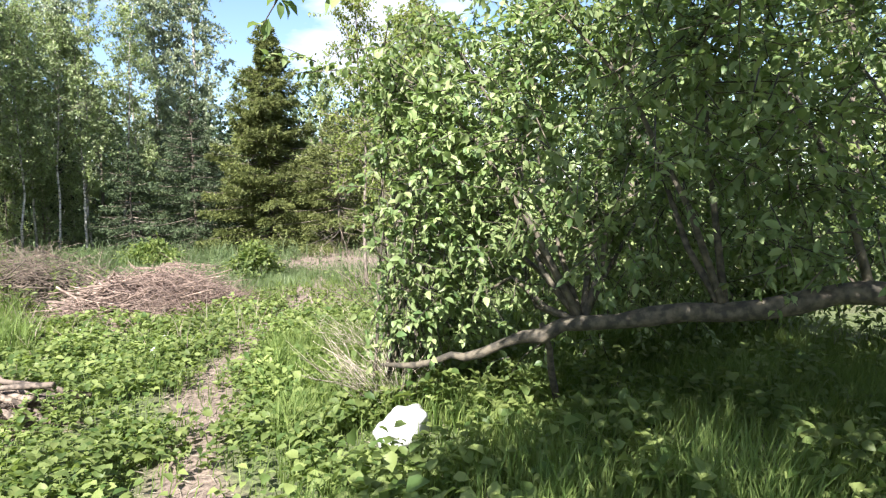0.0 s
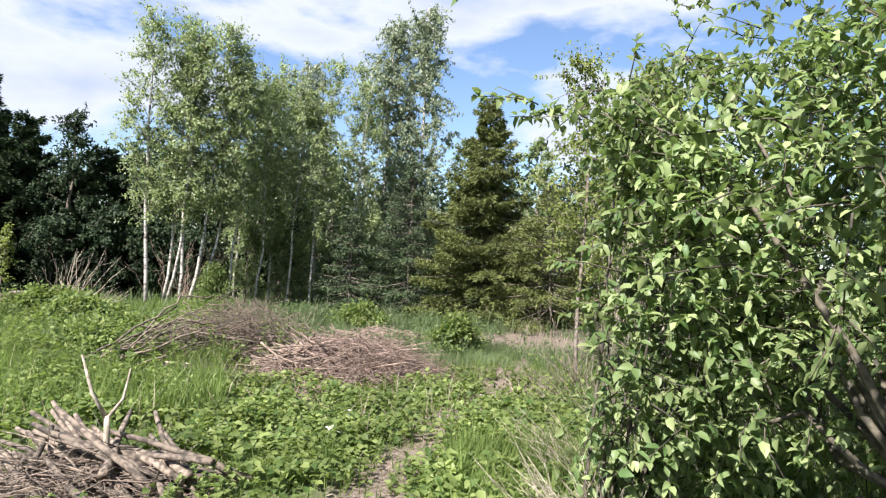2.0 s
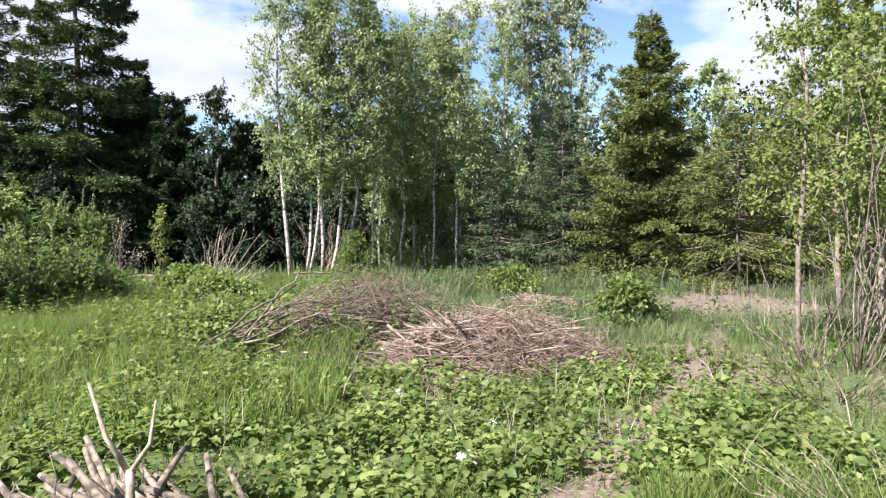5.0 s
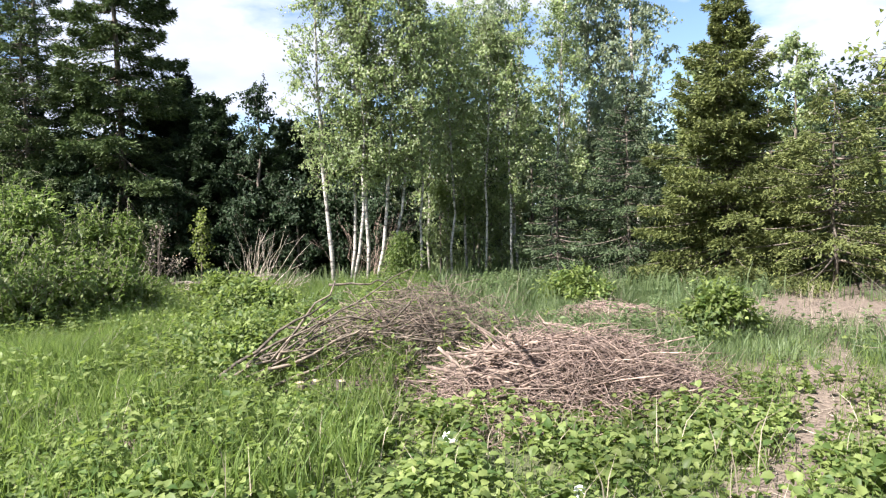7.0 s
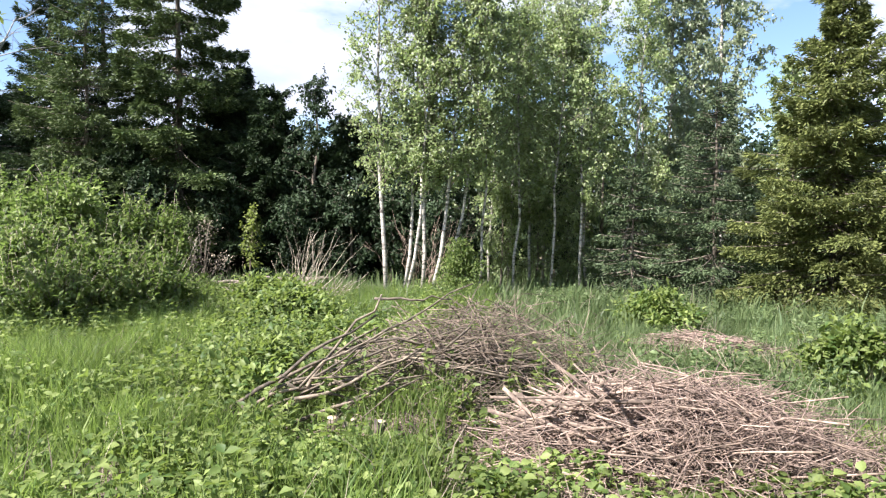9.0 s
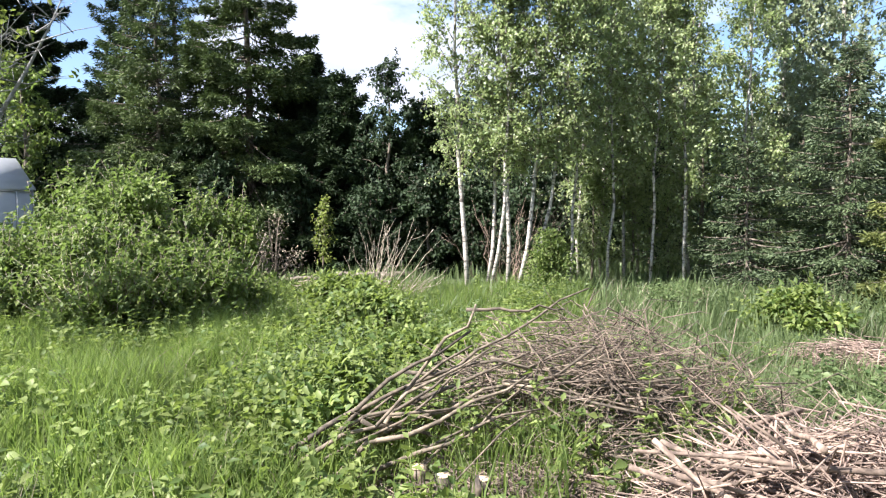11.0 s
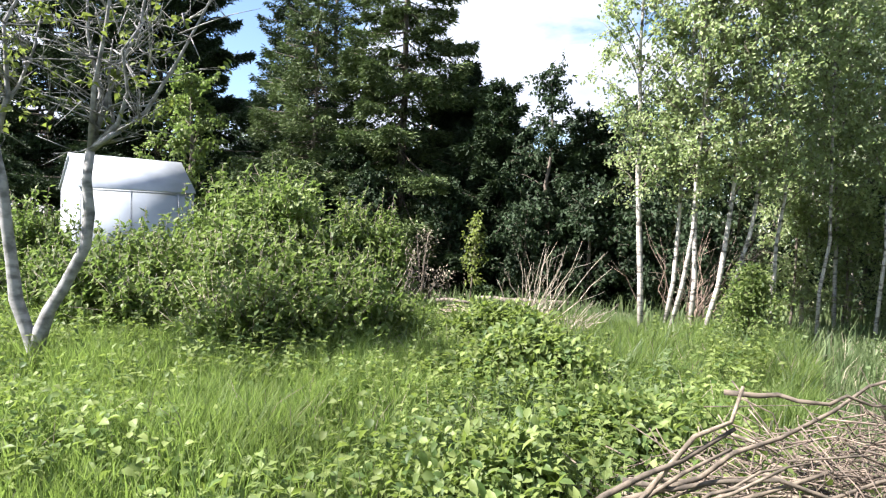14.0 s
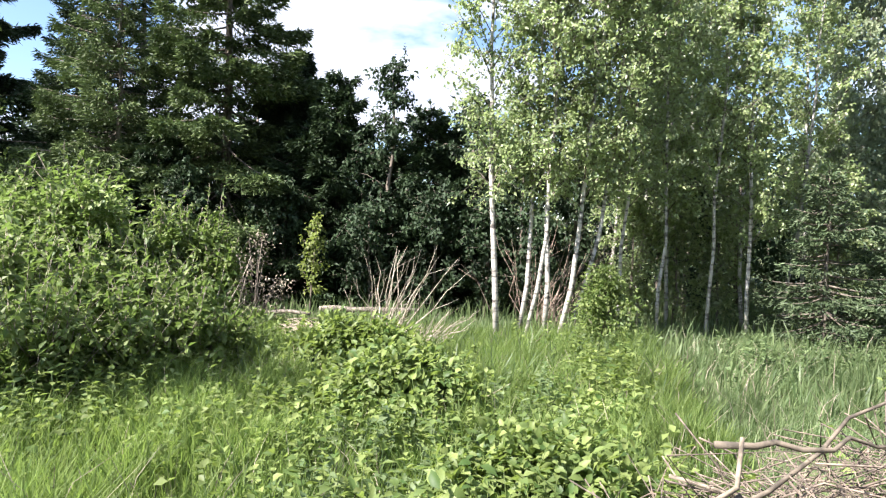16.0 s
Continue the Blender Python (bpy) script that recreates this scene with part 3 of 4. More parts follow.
# ---- conifers ----
conifer("spruce", "golden-green spruce with boughs down to the grass", 5.4, 14.4, 5.75, 1.65, 0.1, NEEDLE_GOLD, 0.17, 11, 1.9, 0.3, 0.10, ragged=0.4)
conifer("spruce", "blue-green spruce among birch trunks", 3.7, 15.4, 4.1, 1.25, 0.2, NEEDLE_BLUE, 0.2, 8, 1.2, 0.3, 0.085)
conifer("spruce", "small blue-green spruce in the birch shade", 2.2, 15.6, 2.6, 1.0, 0.15, NEEDLE_BLUE, 0.19, 8, 1.1, 0.3, 0.085)
conifer("spruce", "low golden-green spruce over bare shaded ground", 6.6, 12.9, 3.5, 1.5, 0.6, NEEDLE_GOLD, 0.2, 8, 1.2, 0.25, 0.085)
conifer("spruce", "spruce at the edge of the woods", 8.4, 14.0, 4.6, 1.5, 0.4, NEEDLE_GOLD, 0.22, 8, 1.0, 0.3, 0.09)
conifer("fir", "tall dark fir with open drooping boughs", -8.45, 17.9, 10.8, 2.1, 1.2, NEEDLE_OLIVE, 0.32, 8, 2.4, 0.5, 0.13, gap=0.08, ragged=0.45)
conifer("fir", "dense dark spruce beside the fir", -10.7, 17.6, 7.6, 2.2, 0.3, NEEDLE_OLIVE, 0.24, 9, 1.3, 0.35, 0.11, ragged=0.4)
conifer("fir", "dense dark spruce behind the hedge", -12.9, 19.2, 8.6, 2.3, 0.4, NEEDLE_DARK, 0.27, 9, 1.1, 0.35, 0.12, ragged=0.4)
conifer("pine", "tall thin dark conifer with sparse boughs", -12.0, 20.2, 11.5, 2.2, 3.0, NEEDLE_DARK, 0.42, 6, 1.5, 0.2, 0.12, gap=0.3, ragged=0.4)
conifer("pine", "tall black-green pine behind the greenhouse", -17.0, 18.5, 12.5, 3.0, 2.8, NEEDLE_DARK, 0.34, 9, 1.9, 0.15, 0.16, gap=0.08, ragged=0.4)
conifer("pine", "tall black-green pine behind the greenhouse", -20.5, 17.5, 11.5, 3.0, 2.2, NEEDLE_DARK, 0.34, 9, 1.8, 0.15, 0.16, gap=0.08, ragged=0.4)
conifer("juniper", "broad dark conifer with shade in its needle colour", -7.6, 19.6, 5.7, 2.2, 0.1, NEEDLE_DARK, 0.22, 10, 1.9, 0.1, 0.14, ragged=0.35)
conifer("juniper", "broad dark conifer with shade in its needle colour", -6.2, 18.4, 4.7, 2.1, 0.05, NEEDLE_DARK, 0.22, 10, 1.9, 0.1, 0.14, ragged=0.35)

conifer("juniper", "low black-green conifer with shade in its needle colour", -4.3, 18.6, 4.1, 1.9, 0.05, NEEDLE_DARK, 0.22, 10, 1.8, 0.1, 0.14, ragged=0.35)
conifer("juniper", "low black-green conifer with shade in its needle colour", -9.3, 16.9, 3.4, 1.7, 0.05, NEEDLE_DARK, 0.22, 10, 1.8, 0.1, 0.13, ragged=0.35)

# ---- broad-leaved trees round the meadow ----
deciduous("tree", "slender tree behind the birches in shade-toned leaves", -4.8, 17.6, 4.8, 1.25, 0.5, 0.06, BARK, SHADE_TONED_LEAF, 30, 9, 22, 0.08, top=0.2)
deciduous("tree", "low tree under the birches in shade-toned leaves", -3.3, 18.4, 4.0, 1.4, 0.3, 0.05, BARK, SHADE_TONED_LEAF, 28, 9, 20, 0.08)
# low fill trees; their leaf colour stands for the deep shade down there
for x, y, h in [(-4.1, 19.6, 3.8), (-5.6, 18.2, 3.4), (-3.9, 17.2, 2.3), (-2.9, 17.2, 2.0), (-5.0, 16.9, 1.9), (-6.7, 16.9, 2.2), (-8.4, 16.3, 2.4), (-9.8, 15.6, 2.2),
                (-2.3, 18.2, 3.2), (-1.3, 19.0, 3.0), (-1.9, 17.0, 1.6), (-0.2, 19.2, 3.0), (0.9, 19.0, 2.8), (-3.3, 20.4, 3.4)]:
    deciduous("tree", "low tree with deep shade in its leaf colour", x, y, h, 1.15, 0.1, 0.04, BARK, SHADE_TONED_LEAF, 22, 8, 18, 0.09, group="shaded undergrowth")
deciduous("tree", "bright green tree behind the greenhouse", -12.9, 15.9, 4.9, 1.6, 0.6, 0.09, BARK, BUSH_LEAF, 32, 9, 20, 0.10)
deciduous("tree", "bright green tree beyond the hedge", -20.0, 14.5, 3.6, 1.7, 0.4, 0.08, BARK, BUSH_LEAF, 28, 8, 18, 0.10)
deciduous("tree", "thin pale-trunked young tree with sparse leaves", 3.9, 6.35, 4.3, 1.0, 1.3, 0.022, SHRUB_BARK, PALE_LEAF, 26, 8, 18, 0.055, (0.05, 0.1), 0.4, twig_len=0.28)
deciduous("tree", "leafy tree at the edge of the woods", 7.6, 10.4, 5.6, 1.5, 0.8, 0.07, BARK, PALE_LEAF, 32, 9, 20, 0.075)
deciduous("tree", "leafy young tree beside the dirt patch", 6.3, 9.3, 5.0, 1.3, 0.5, 0.04, SHRUB_BARK, PALE_LEAF, 32, 9, 20, 0.075, (0.1, 0), 0.35, rise=0.9)
deciduous("tree", "leafy young tree beside the dirt patch", 5.3, 7.1, 4.6, 1.0, 0.9, 0.028, SHRUB_BARK, PALE_LEAF, 28, 8, 16, 0.065, (0.1, 0), 0.35, rise=0.9)
deciduous("tree", "leafy tree at the edge of the woods", 6.6, 8.2, 4.6, 1.3, 0.7, 0.05, BARK, BUSH_LEAF, 30, 9, 20, 0.07)
deciduous("tree", "leafy tree at the edge of the woods", 8.2, 7.2, 5.4, 1.7, 0.5, 0.08, BARK, BUSH_LEAF, 32, 9, 20, 0.085)
deciduous("tree", "leafy tree behind the apple tree", 7.4, 4.4, 5.0, 1.8, 0.3, 0.08, BARK, BUSH_LEAF, 34, 9, 20, 0.085)
deciduous("tree", "leafy tree behind the apple tree", 8.2, 1.6, 5.0, 1.9, 0.3, 0.08, BARK, BUSH_LEAF, 34, 9, 20, 0.085)
deciduous("tree", "leafy tree behind the apple tree", 8.0, -1.4, 5.0, 1.9, 0.3, 0.08, BARK, BUSH_LEAF, 34, 9, 20, 0.085)


# ---- apple tree with a leaning trunk ----
def apple_tree():
    tree = thing("apple_tree", "old apple tree with a low leaning trunk", "tree", 4.7, -1.7)
    o = np.array([4.7, -1.7, 0])
    trunk = Geo()
    pts = np.array([[4.7, -1.7, -0.1], [4.3, -1.5, 0.55], [3.6, -1.15, 0.9], [3.0, -0.75, 0.95], [2.62, -0.2, 0.82], [2.2, 0.44, 0.72], [1.9, 0.8, 0.57], [1.6, 1.15, 0.42], [1.42, 1.5, 0.36]]) - o
    rad = np.array([0.13, 0.10, 0.075, 0.062, 0.054, 0.045, 0.032, 0.022, 0.01])
    u, w = np.arange(9), np.linspace(0, 8, 33)
    pts = np.stack([np.interp(w, u, pts[:, c]) for c in range(3)], -1) + rng.normal(0, 0.014, (33, 3))
    trunk.tube(pts, np.interp(w, u, rad) * (1 + rng.normal(0, 0.09, 33)), 10)
    trunk.made("trunk", APPLE_BARK, tree, "mossy grey-brown leaning trunk", True)
    limbs, crown, wood = [], Geo(), Geo()
    starts = [(4.3, -1.5, 0.6), (3.6, -1.15, 0.9), (3.0, -0.75, 0.95), (2.62, -0.2, 0.82), (2.2, 0.44, 0.72)]
    ends = [(4.9, 0.6, 2.9), (4.4, 2.2, 2.6), (3.2, 0.6, 3.2), (2.2, 0.9, 2.7), (1.6, 1.75, 2.35), (2.4, 2.3, 2.9), (3.5, 2.8, 2.0), (3.0, 2.4, 1.2),
            (3.6, 3.6, 1.2), (4.8, 2.0, 1.3), (3.4, 1.3, 1.2), (2.0, 1.3, 1.3), (3.2, 2.5, 0.7), (5.2, -0.2, 1.6), (2.0, 1.55, 0.5)]
    pairs = [(min(starts, key=lambda q: np.linalg.norm(np.array(q) - e) + rng.uniform(0, 0.4)), e) for e in ends]
    # some of these limbs carry the added leaf lobes overhead, out of view
    pairs += [((3.6, -1.15, 0.9), (1.9, -1.35, 2.75)), ((1.9, -1.35, 2.75), (0.2, -2.2, 3.0)), ((1.9, -1.35, 2.75), (0.9, -0.7, 2.75)), ((0.9, -0.7, 2.75), (0.28, -0.14, 2.2)),
              ((4.3, -1.5, 0.6), (2.6, -2.2, 2.9)), ((3.6, -1.15, 0.9), (2.95, -1.0, 2.45)), ((2.95, -1.0, 2.45), (2.2, -0.05, 1.95)), ((3.0, -0.75, 0.95), (3.4, 0.3, 2.2)),
              ((2.62, -0.2, 0.82), (2.7, 0.7, 1.7)), ((2.95, -1.0, 2.45), (2.9, 0.3, 2.6))]
    for s, e in pairs:
        s, e = np.array(s), np.array(e)
        g = Geo()
        m = (s + e) / 2 + [0, 0, 0.25] + rng.normal(0, 0.08, 3)
        lp = np.array([s, s * 0.55 + m * 0.45 + rng.normal(0, 0.04, 3), m, m * 0.45 + e * 0.55 + [0, 0, 0.06], e]) - o
        g.tube(lp, [0.024, 0.018, 0.013, 0.008, 0.003], 6)
        g.made("limb", APPLE_BARK, tree, smooth=True)
        limbs.append(lp + o)
    # twigs fill the crown, thickest on its outer parts
    # lobes 3 and 6 hang out of view, added to shade trunk and ground
    lobes = [(np.array([3.45, 1.45, 1.75]), np.array([2.05, 2.35, 1.6])), (np.array([2.6, 0.5, 1.85]), np.array([1.0, 1.1, 0.85])), (np.array([3.6, -0.6, 2.0]), np.array([1.5, 1.3, 1.1])), (np.array([0.5, -2.25, 3.05]), np.array([2.1, 1.5, 0.5])), (np.array([4.6, 1.3, 0.9]), np.array([1.0, 1.4, 0.7])),
             (np.array([1.75, 1.85, 1.25]), np.array([0.6, 0.75, 1.05])), (np.array([1.9, -1.6, 3.75]), np.array([1.7, 1.4, 0.7]))]
    n = 0
    while n < 6500:
        lobe = (0, 3, 0, 2, 1, 3, 4, 0, 3, 6, 3, 5, 6, 6)[n % 14]
        c, r = lobes[lobe]
        q = unit(rng.normal(0, 1, 3)) * rng.uniform(0.45, 1.0) ** 0.6
        p = c + q * r * (1 + 0.16 * math.sin(5 * q[0] + 3 * q[2]) + 0.12 * math.sin(7 * q[1]))
        if (lobe == 3 and p[2] > 2.55 + 0.3 * max(0, p[1] + 0.6)) or (lobe == 6 and p[2] > 3.05):
            n += 1
            twig(wood, crown, p, unit(q * 0.8 + rng.normal(0, 0.6, 3)), rng.uniform(0.16, 0.36), 11)
            continue
        if lobe in (3, 6) or p[2] < 0.15 or (p[2] < 1.05 and p[1] < 0.9) or (p[2] < 2.4 and p[0] < 0.76 * p[1] + 0.30) or p[0] < 1.25 or vnoise(p[0] * 1.3 + p[2], p[1] * 1.3 - p[2], 0.5, 31) < (0.46 if lobe in (1, 5) else 0.36) or (lobe == 5 and p[2] < 0.45):
            continue
        n += 1
        twig(wood, crown, p, unit(q * 0.8 + rng.normal(0, 0.6, 3)), rng.uniform(0.16, 0.36), 11)
    for lp in limbs:
        for _ in range(26):
            s = rng.uniform(0.45, 1.0)
            k = s * 4
            i = min(int(k), 3)
            p = lp[i] * (1 - k + i) + lp[i + 1] * (k - i)
            if (p[0] < 1.0 and p[1] > -0.6 and s < 0.86) or (p[2] < 2.15 and p[1] > 1.2 and p[0] < 0.76 * p[1] + 0.30):
                continue
            twig(wood, crown, p + rng.normal(0, 0.03, 3), unit(rng.normal(0, 0.8, 3) + (lp[4] - lp[3]) * 2), rng.uniform(0.15, 0.3), 11)
    # leafy suckers rising beside the tip of the trunk
    for k in range(13):
        b = np.array([1.8, 1.8, 0.0]) + rng.normal(0, 0.12, 3) * [1, 1, 0]
        e = np.array([rng.uniform(1.45, 2.3), rng.uniform(1.35, 2.3), rng.uniform(1.2, 2.3)])
        e[0] = max(e[0], 0.76 * e[1] + 0.25)
        g = Geo()
        g.tube(wobble(b, e, 6, 0.03) - o, [0.014, 0.012, 0.010, 0.008, 0.006, 0.003], 6)
        g.made("sucker", APPLE_BARK, tree, "upright leafy sucker", True)
    # one long shoot reaching over the meadow
    for s in np.linspace(0, 1, 9):
        p = np.array([1.75, 1.75, 2.2]) * (1 - s) + np.array([1.12, 1.85, 2.36]) * s
        twig(wood, crown, p, unit(rng.normal(0, 0.7, 3) + [-0.6, 0, 0.1]), 0.26, 13)
    for part_geo, nm, mat in ((wood, "twigs", APPLE_BARK), (crown, "crown", APPLE_LEAF)):
        part_geo.v = [v - o for v in part_geo.v]
        tagged(part_geo.made(nm, mat, tree), kind="stuff" if nm == "twigs" else "")
    prop = Geo()
    prop.tube(wobble(np.array([2.05, 0.62, 0.7]) - o, np.array([2.55, 0.95, -0.02]) - o, 5, 0.015), [0.018, 0.02, 0.024, 0.026, 0.028], 7)
    prop.made("shoot", APPLE_BARK, tree, "dead side shoot reaching the ground", True)


def twig(wood, crown, p, d, ln, n):
    tip = p + d * ln + [0, 0, -0.04]
    wood.tube(np.array([p, (p + tip) / 2 + rng.normal(0, 0.012, 3), tip]), [0.005, 0.0035, 0.0015], 3)
    s = rng.uniform(0.1, 1.05, (n, 1))
    pos = p * (1 - s) + tip * s
    dd = d * 0.5 + rng.normal(0, 0.75, (n, 3)) + [0, 0, -0.25]
    crown.broad_leaves(pos, dd, UP + SUN_N * 0.3 + rng.normal(0, 0.45, (n, 3)), rng.uniform(0.045, 0.085, n), rng.uniform(0.024, 0.044, n))


apple_tree()


# ---- young bare-limbed tree ----
def young_tree():
    tree = thing("young_tree", "pale grey two-stemmed young tree just coming into leaf", "tree", -6.85, 8.42)
    tree.rotation_euler = (0, 0, radians(28.7))
    crown, twigs = Geo(), Geo()
    rows = [([(0.02, 0, -0.1), (-0.04, 0, 0.2), (-0.12, 0, 0.41), (-0.22, 0, 0.69), (-0.27, 0.02, 1.0), (-0.31, 0, 1.35), (-0.36, 0, 1.75), (-0.43, 0, 2.07)],
             [(-1.15, 0.1, 2.6), (-0.75, 0.1, 3.2), (-0.85, -0.3, 4.4), (-0.15, 0.2, 3.3), (-0.25, 0.3, 4.3), (-0.5, -0.2, 3.9)]),
            ([(-0.04, 0, 0.22), (0.0, 0.01, 0.42), (0.06, 0.03, 0.6), (0.17, 0.05, 0.8), (0.36, 0.05, 1.19), (0.39, 0.05, 1.5), (0.36, 0.05, 1.8), (0.39, 0.05, 2.07)],
             [(0.55, 0.1, 3.1), (0.88, 0, 2.4), (0.95, -0.2, 3.2), (0.75, -0.2, 4.3), (0.3, 0.3, 4.2), (1.5, 0.1, 3.7), (1.0, 0.3, 4.5)])]
    for pts, ends in rows:
        g = Geo()
        g.tube(pts, np.linspace(0.07, 0.042, len(pts)) * (1 + rng.normal(0, 0.05, len(pts))), 10)
        g.made("stem", GREY_BARK, tree, smooth=True)
        top = np.array(pts[-1])
        for e in ends:
            e = np.array(e)
            g = Geo()
            lp = wobble(top, e, 5, 0.05) + np.array([[0], [0.10], [0.09], [0.04], [0]]) * [e[0] - top[0], e[1] - top[1], 0]
            g.tube(lp, [0.032, 0.024, 0.017, 0.011, 0.005], 6)
            g.made("limb", GREY_BARK, tree, smooth=True)
            for _ in range(15):
                s = rng.uniform(0.15, 1)
                p = top * (1 - s) + e * s
                q = p + unit(rng.normal(0, 1, 3) * [1, 1, 0.5] + [0, 0, 0.55]) * rng.uniform(0.3, 0.9)
                twigs.tube(wobble(p, q, 4, 0.03), [0.010, 0.007, 0.004, 0.002], 4)
                for _ in range(2):
                    w = p * 0.4 + q * 0.6
                    e2 = w + unit(rng.normal(0, 1, 3) + [0, 0, 0.4]) * 0.3
                    twigs.tube(np.array([w, e2]), [0.004, 0.0015], 3)
                    if rng.uniform() < 0.45:
                        k = 5
                        crown.leaves(np.tile(e2, (k, 1)) + rng.normal(0, 0.03, (k, 3)), rng.normal(0, 1, (k, 3)), UP + rng.normal(0, 0.5, (k, 3)), 0.08, 0.05)
    tagged(twigs.made("twigs", GREY_BARK, tree), kind="stuff")
    crown.made("crown", PALE_LEAF, tree)


young_tree()

# ---- bushes ----
BUSHES = [(-7.7, 12.6, 1.6, 1.1, 2.2, 10000), (-9.1, 11.6, 1.2, 1.0, 1.5, 7000), (-6.3, 13.0, 0.9, 0.8, 1.5, 4500), (-6.5, 10.9, 0.95, 0.7, 1.05, 5000),
          (-8.4, 10.5, 0.9, 0.7, 1.2, 5000), (-10.4, 10.9, 1.1, 0.9, 1.35, 5000), (-12.4, 11.2, 1.2, 0.9, 1.2, 5000), (-14.8, 11.6, 1.3, 1.0, 1.1, 4000),
          (-7.2, 11.7, 1.1, 0.8, 1.6, 6000), (-9.6, 10.0, 1.0, 0.6, 0.8, 4000), (-5.7, 11.6, 0.7, 0.6, 0.75, 3500), (-8.6, 13.4, 1.2, 0.9, 2.1, 5000), (-11.0, 10.2, 1.2, 0.6, 0.8, 4000),
          (-6.0, 9.9, 0.8, 0.5, 0.55, 3000), (-7.6, 9.7, 0.9, 0.5, 0.7, 3500), (-5.2, 10.8, 0.6, 0.5, 0.5, 2200)]
for x, y, rx, ry, h, n in BUSHES:
    for k in range(3 if rx > 1 else 2):
        a = 2.1 * k + rng.uniform(0, 2)
        q = 0.5 * rng.uniform(0.6, 1.0)
        bush("bush", "ragged light green bush in the overgrown hedge", x + rx * q * math.cos(a), y + ry * q * math.sin(a), rx * rng.uniform(0.5, 0.75), ry * rng.uniform(0.55, 0.8),
             h * rng.uniform(0.62, 1.08), BUSH_LEAF, int(n * 0.5), 0.095, 30, 52, "overgrown hedge", SHRUB_BARK)
bush("bush", "small round bush beside the birch trunks", -0.95, 14.0, 0.42, 0.4, 1.1, BUSH_LEAF, 3500, 0.06)
bush("perennial_clump", "rounded bright green perennial clump in tall grass", -3.7, 11.75, 0.62, 0.48, 0.5, HERB, 8000, 0.09, 14, 36, "perennials", low=0.05, category="plant")
bush("perennial_clump", "loose broad-leaved green perennials", -2.7, 10.1, 0.6, 0.5, 0.55, HERB, 5200, 0.075, 14, 26, "perennials", low=0.05, broad=True, category="plant")
bush("perennial_clump", "upright dark green perennial clump", 2.9, 8.4, 0.36, 0.34, 0.55, HERB, 2600, 0.08, 10, 20, "perennials", low=0.05, category="plant")
bush("perennial_clump", "low green perennial clump", 1.9, 11.4, 0.5, 0.42, 0.5, HERB, 2600, 0.08, 10, 20, "perennials", low=0.05, category="plant")
bush("bramble", "leafy green brambles beside the brush", -2.05, 7.6, 0.6, 0.6, 0.38, HERB, 3000, 0.07, 12, 22, "perennials", low=0.03, broad=True, category="plant")
bush("bramble", "leafy green brambles beside the brush", -1.6, 8.8, 0.6, 0.5, 0.36, HERB, 2800, 0.07, 12, 22, "perennials", low=0.03, broad=True, category="plant")
bush("dry_shrub", "brown half-dead shrub before dark trees", -6.05, 14.4, 0.6, 0.45, 1.4, STRAW, 900, 0.05, 30, 34)
deciduous("sapling", "pale yellow-green sapling before dark trees", -5.75, 15.9, 1.75, 0.32, 0.4, 0.012, BARK, PALE_LEAF, 16, 4, 9, 0.075, twig_len=0.16)


def bare_shrub(name, label, x, y, n, h, spread, mat, lean=(0, 0), r=0.007, side=True):
    ob = thing(name, label, "shrub", x, y)
    for k in range(n):
        g = Geo()
        a = rng.uniform(0, 6.283)
        b = np.array([math.cos(a), math.sin(a)]) * rng.uniform(0, spread * 0.3)
        hh = h * rng.uniform(0.55, 1.1)
        e = np.array([b[0] + math.cos(a) * spread * rng.uniform(0.2, 1) + lean[0] * hh, b[1] + math.sin(a) * spread * rng.uniform(0.2, 1) + lean[1] * hh, hh])
        lp = wobble([b[0], b[1], -0.04], e, 5, 0.02 + 0.02 * h)
        g.tube(lp, [r, r * 0.9, r * 0.75, r * 0.5, r * 0.2], 4)
        for _ in range(4 if side else 2):
            i = rng.integers(1, 4)
            q = lp[i] + unit((e - lp[0]) + rng.normal(0, 0.5 * hh, 3)) * rng.uniform(0.12, 0.4) * hh
            g.tube(np.array([lp[i], (lp[i] + q) / 2 + rng.normal(0, 0.01, 3), q]), [r * 0.5, r * 0.35, r * 0.15], 3)
        g.made("stalk", mat, ob)
    return ob


bare_shrub("dry_stalks", "tall dry pale stalks leaning in the grass", -3.95, 14.0, 27, 1.25, 0.7, GREY_STICK, (0.45, 0.0), 0.008, False)
bare_shrub("dry_stalks", "low dry bent stalks in the grass", -3.3, 13.4, 22, 0.55, 0.3, GREY_STICK, (0.9, 0.0), 0.007, False)
bare_shrub("bare_shrub", "bare thin-stemmed shrub with few leaves", 4.25, 6.0, 22, 2.6, 0.9, SHRUB_BARK, (0.15, 0.0), 0.0075)
bare_shrub("bare_shrub", "bare twiggy shrub by the trail", 3.8, 6.1, 24, 1.0, 0.6, SHRUB_BARK, (-0.15, 0.0), 0.0045)
bare_shrub("bare_shrub", "arching bare twigs over the trail edge", 3.5, 5.2, 22, 0.45, 0.8, DARK_STICK, (-0.5, 0.0), 0.005)
bare_shrub("bare_shrub", "bare reddish twigs under the hedge", -1.9, 15.6, 30, 1.6, 1.1, RED_STICK, (0.1, 0.0), 0.008)
bare_shrub("bare_shrub", "dry bare twigs in the hedge", -7.6, 11.5, 22, 1.1, 0.8, GREY_STICK, (-0.3, -0.2), 0.008)
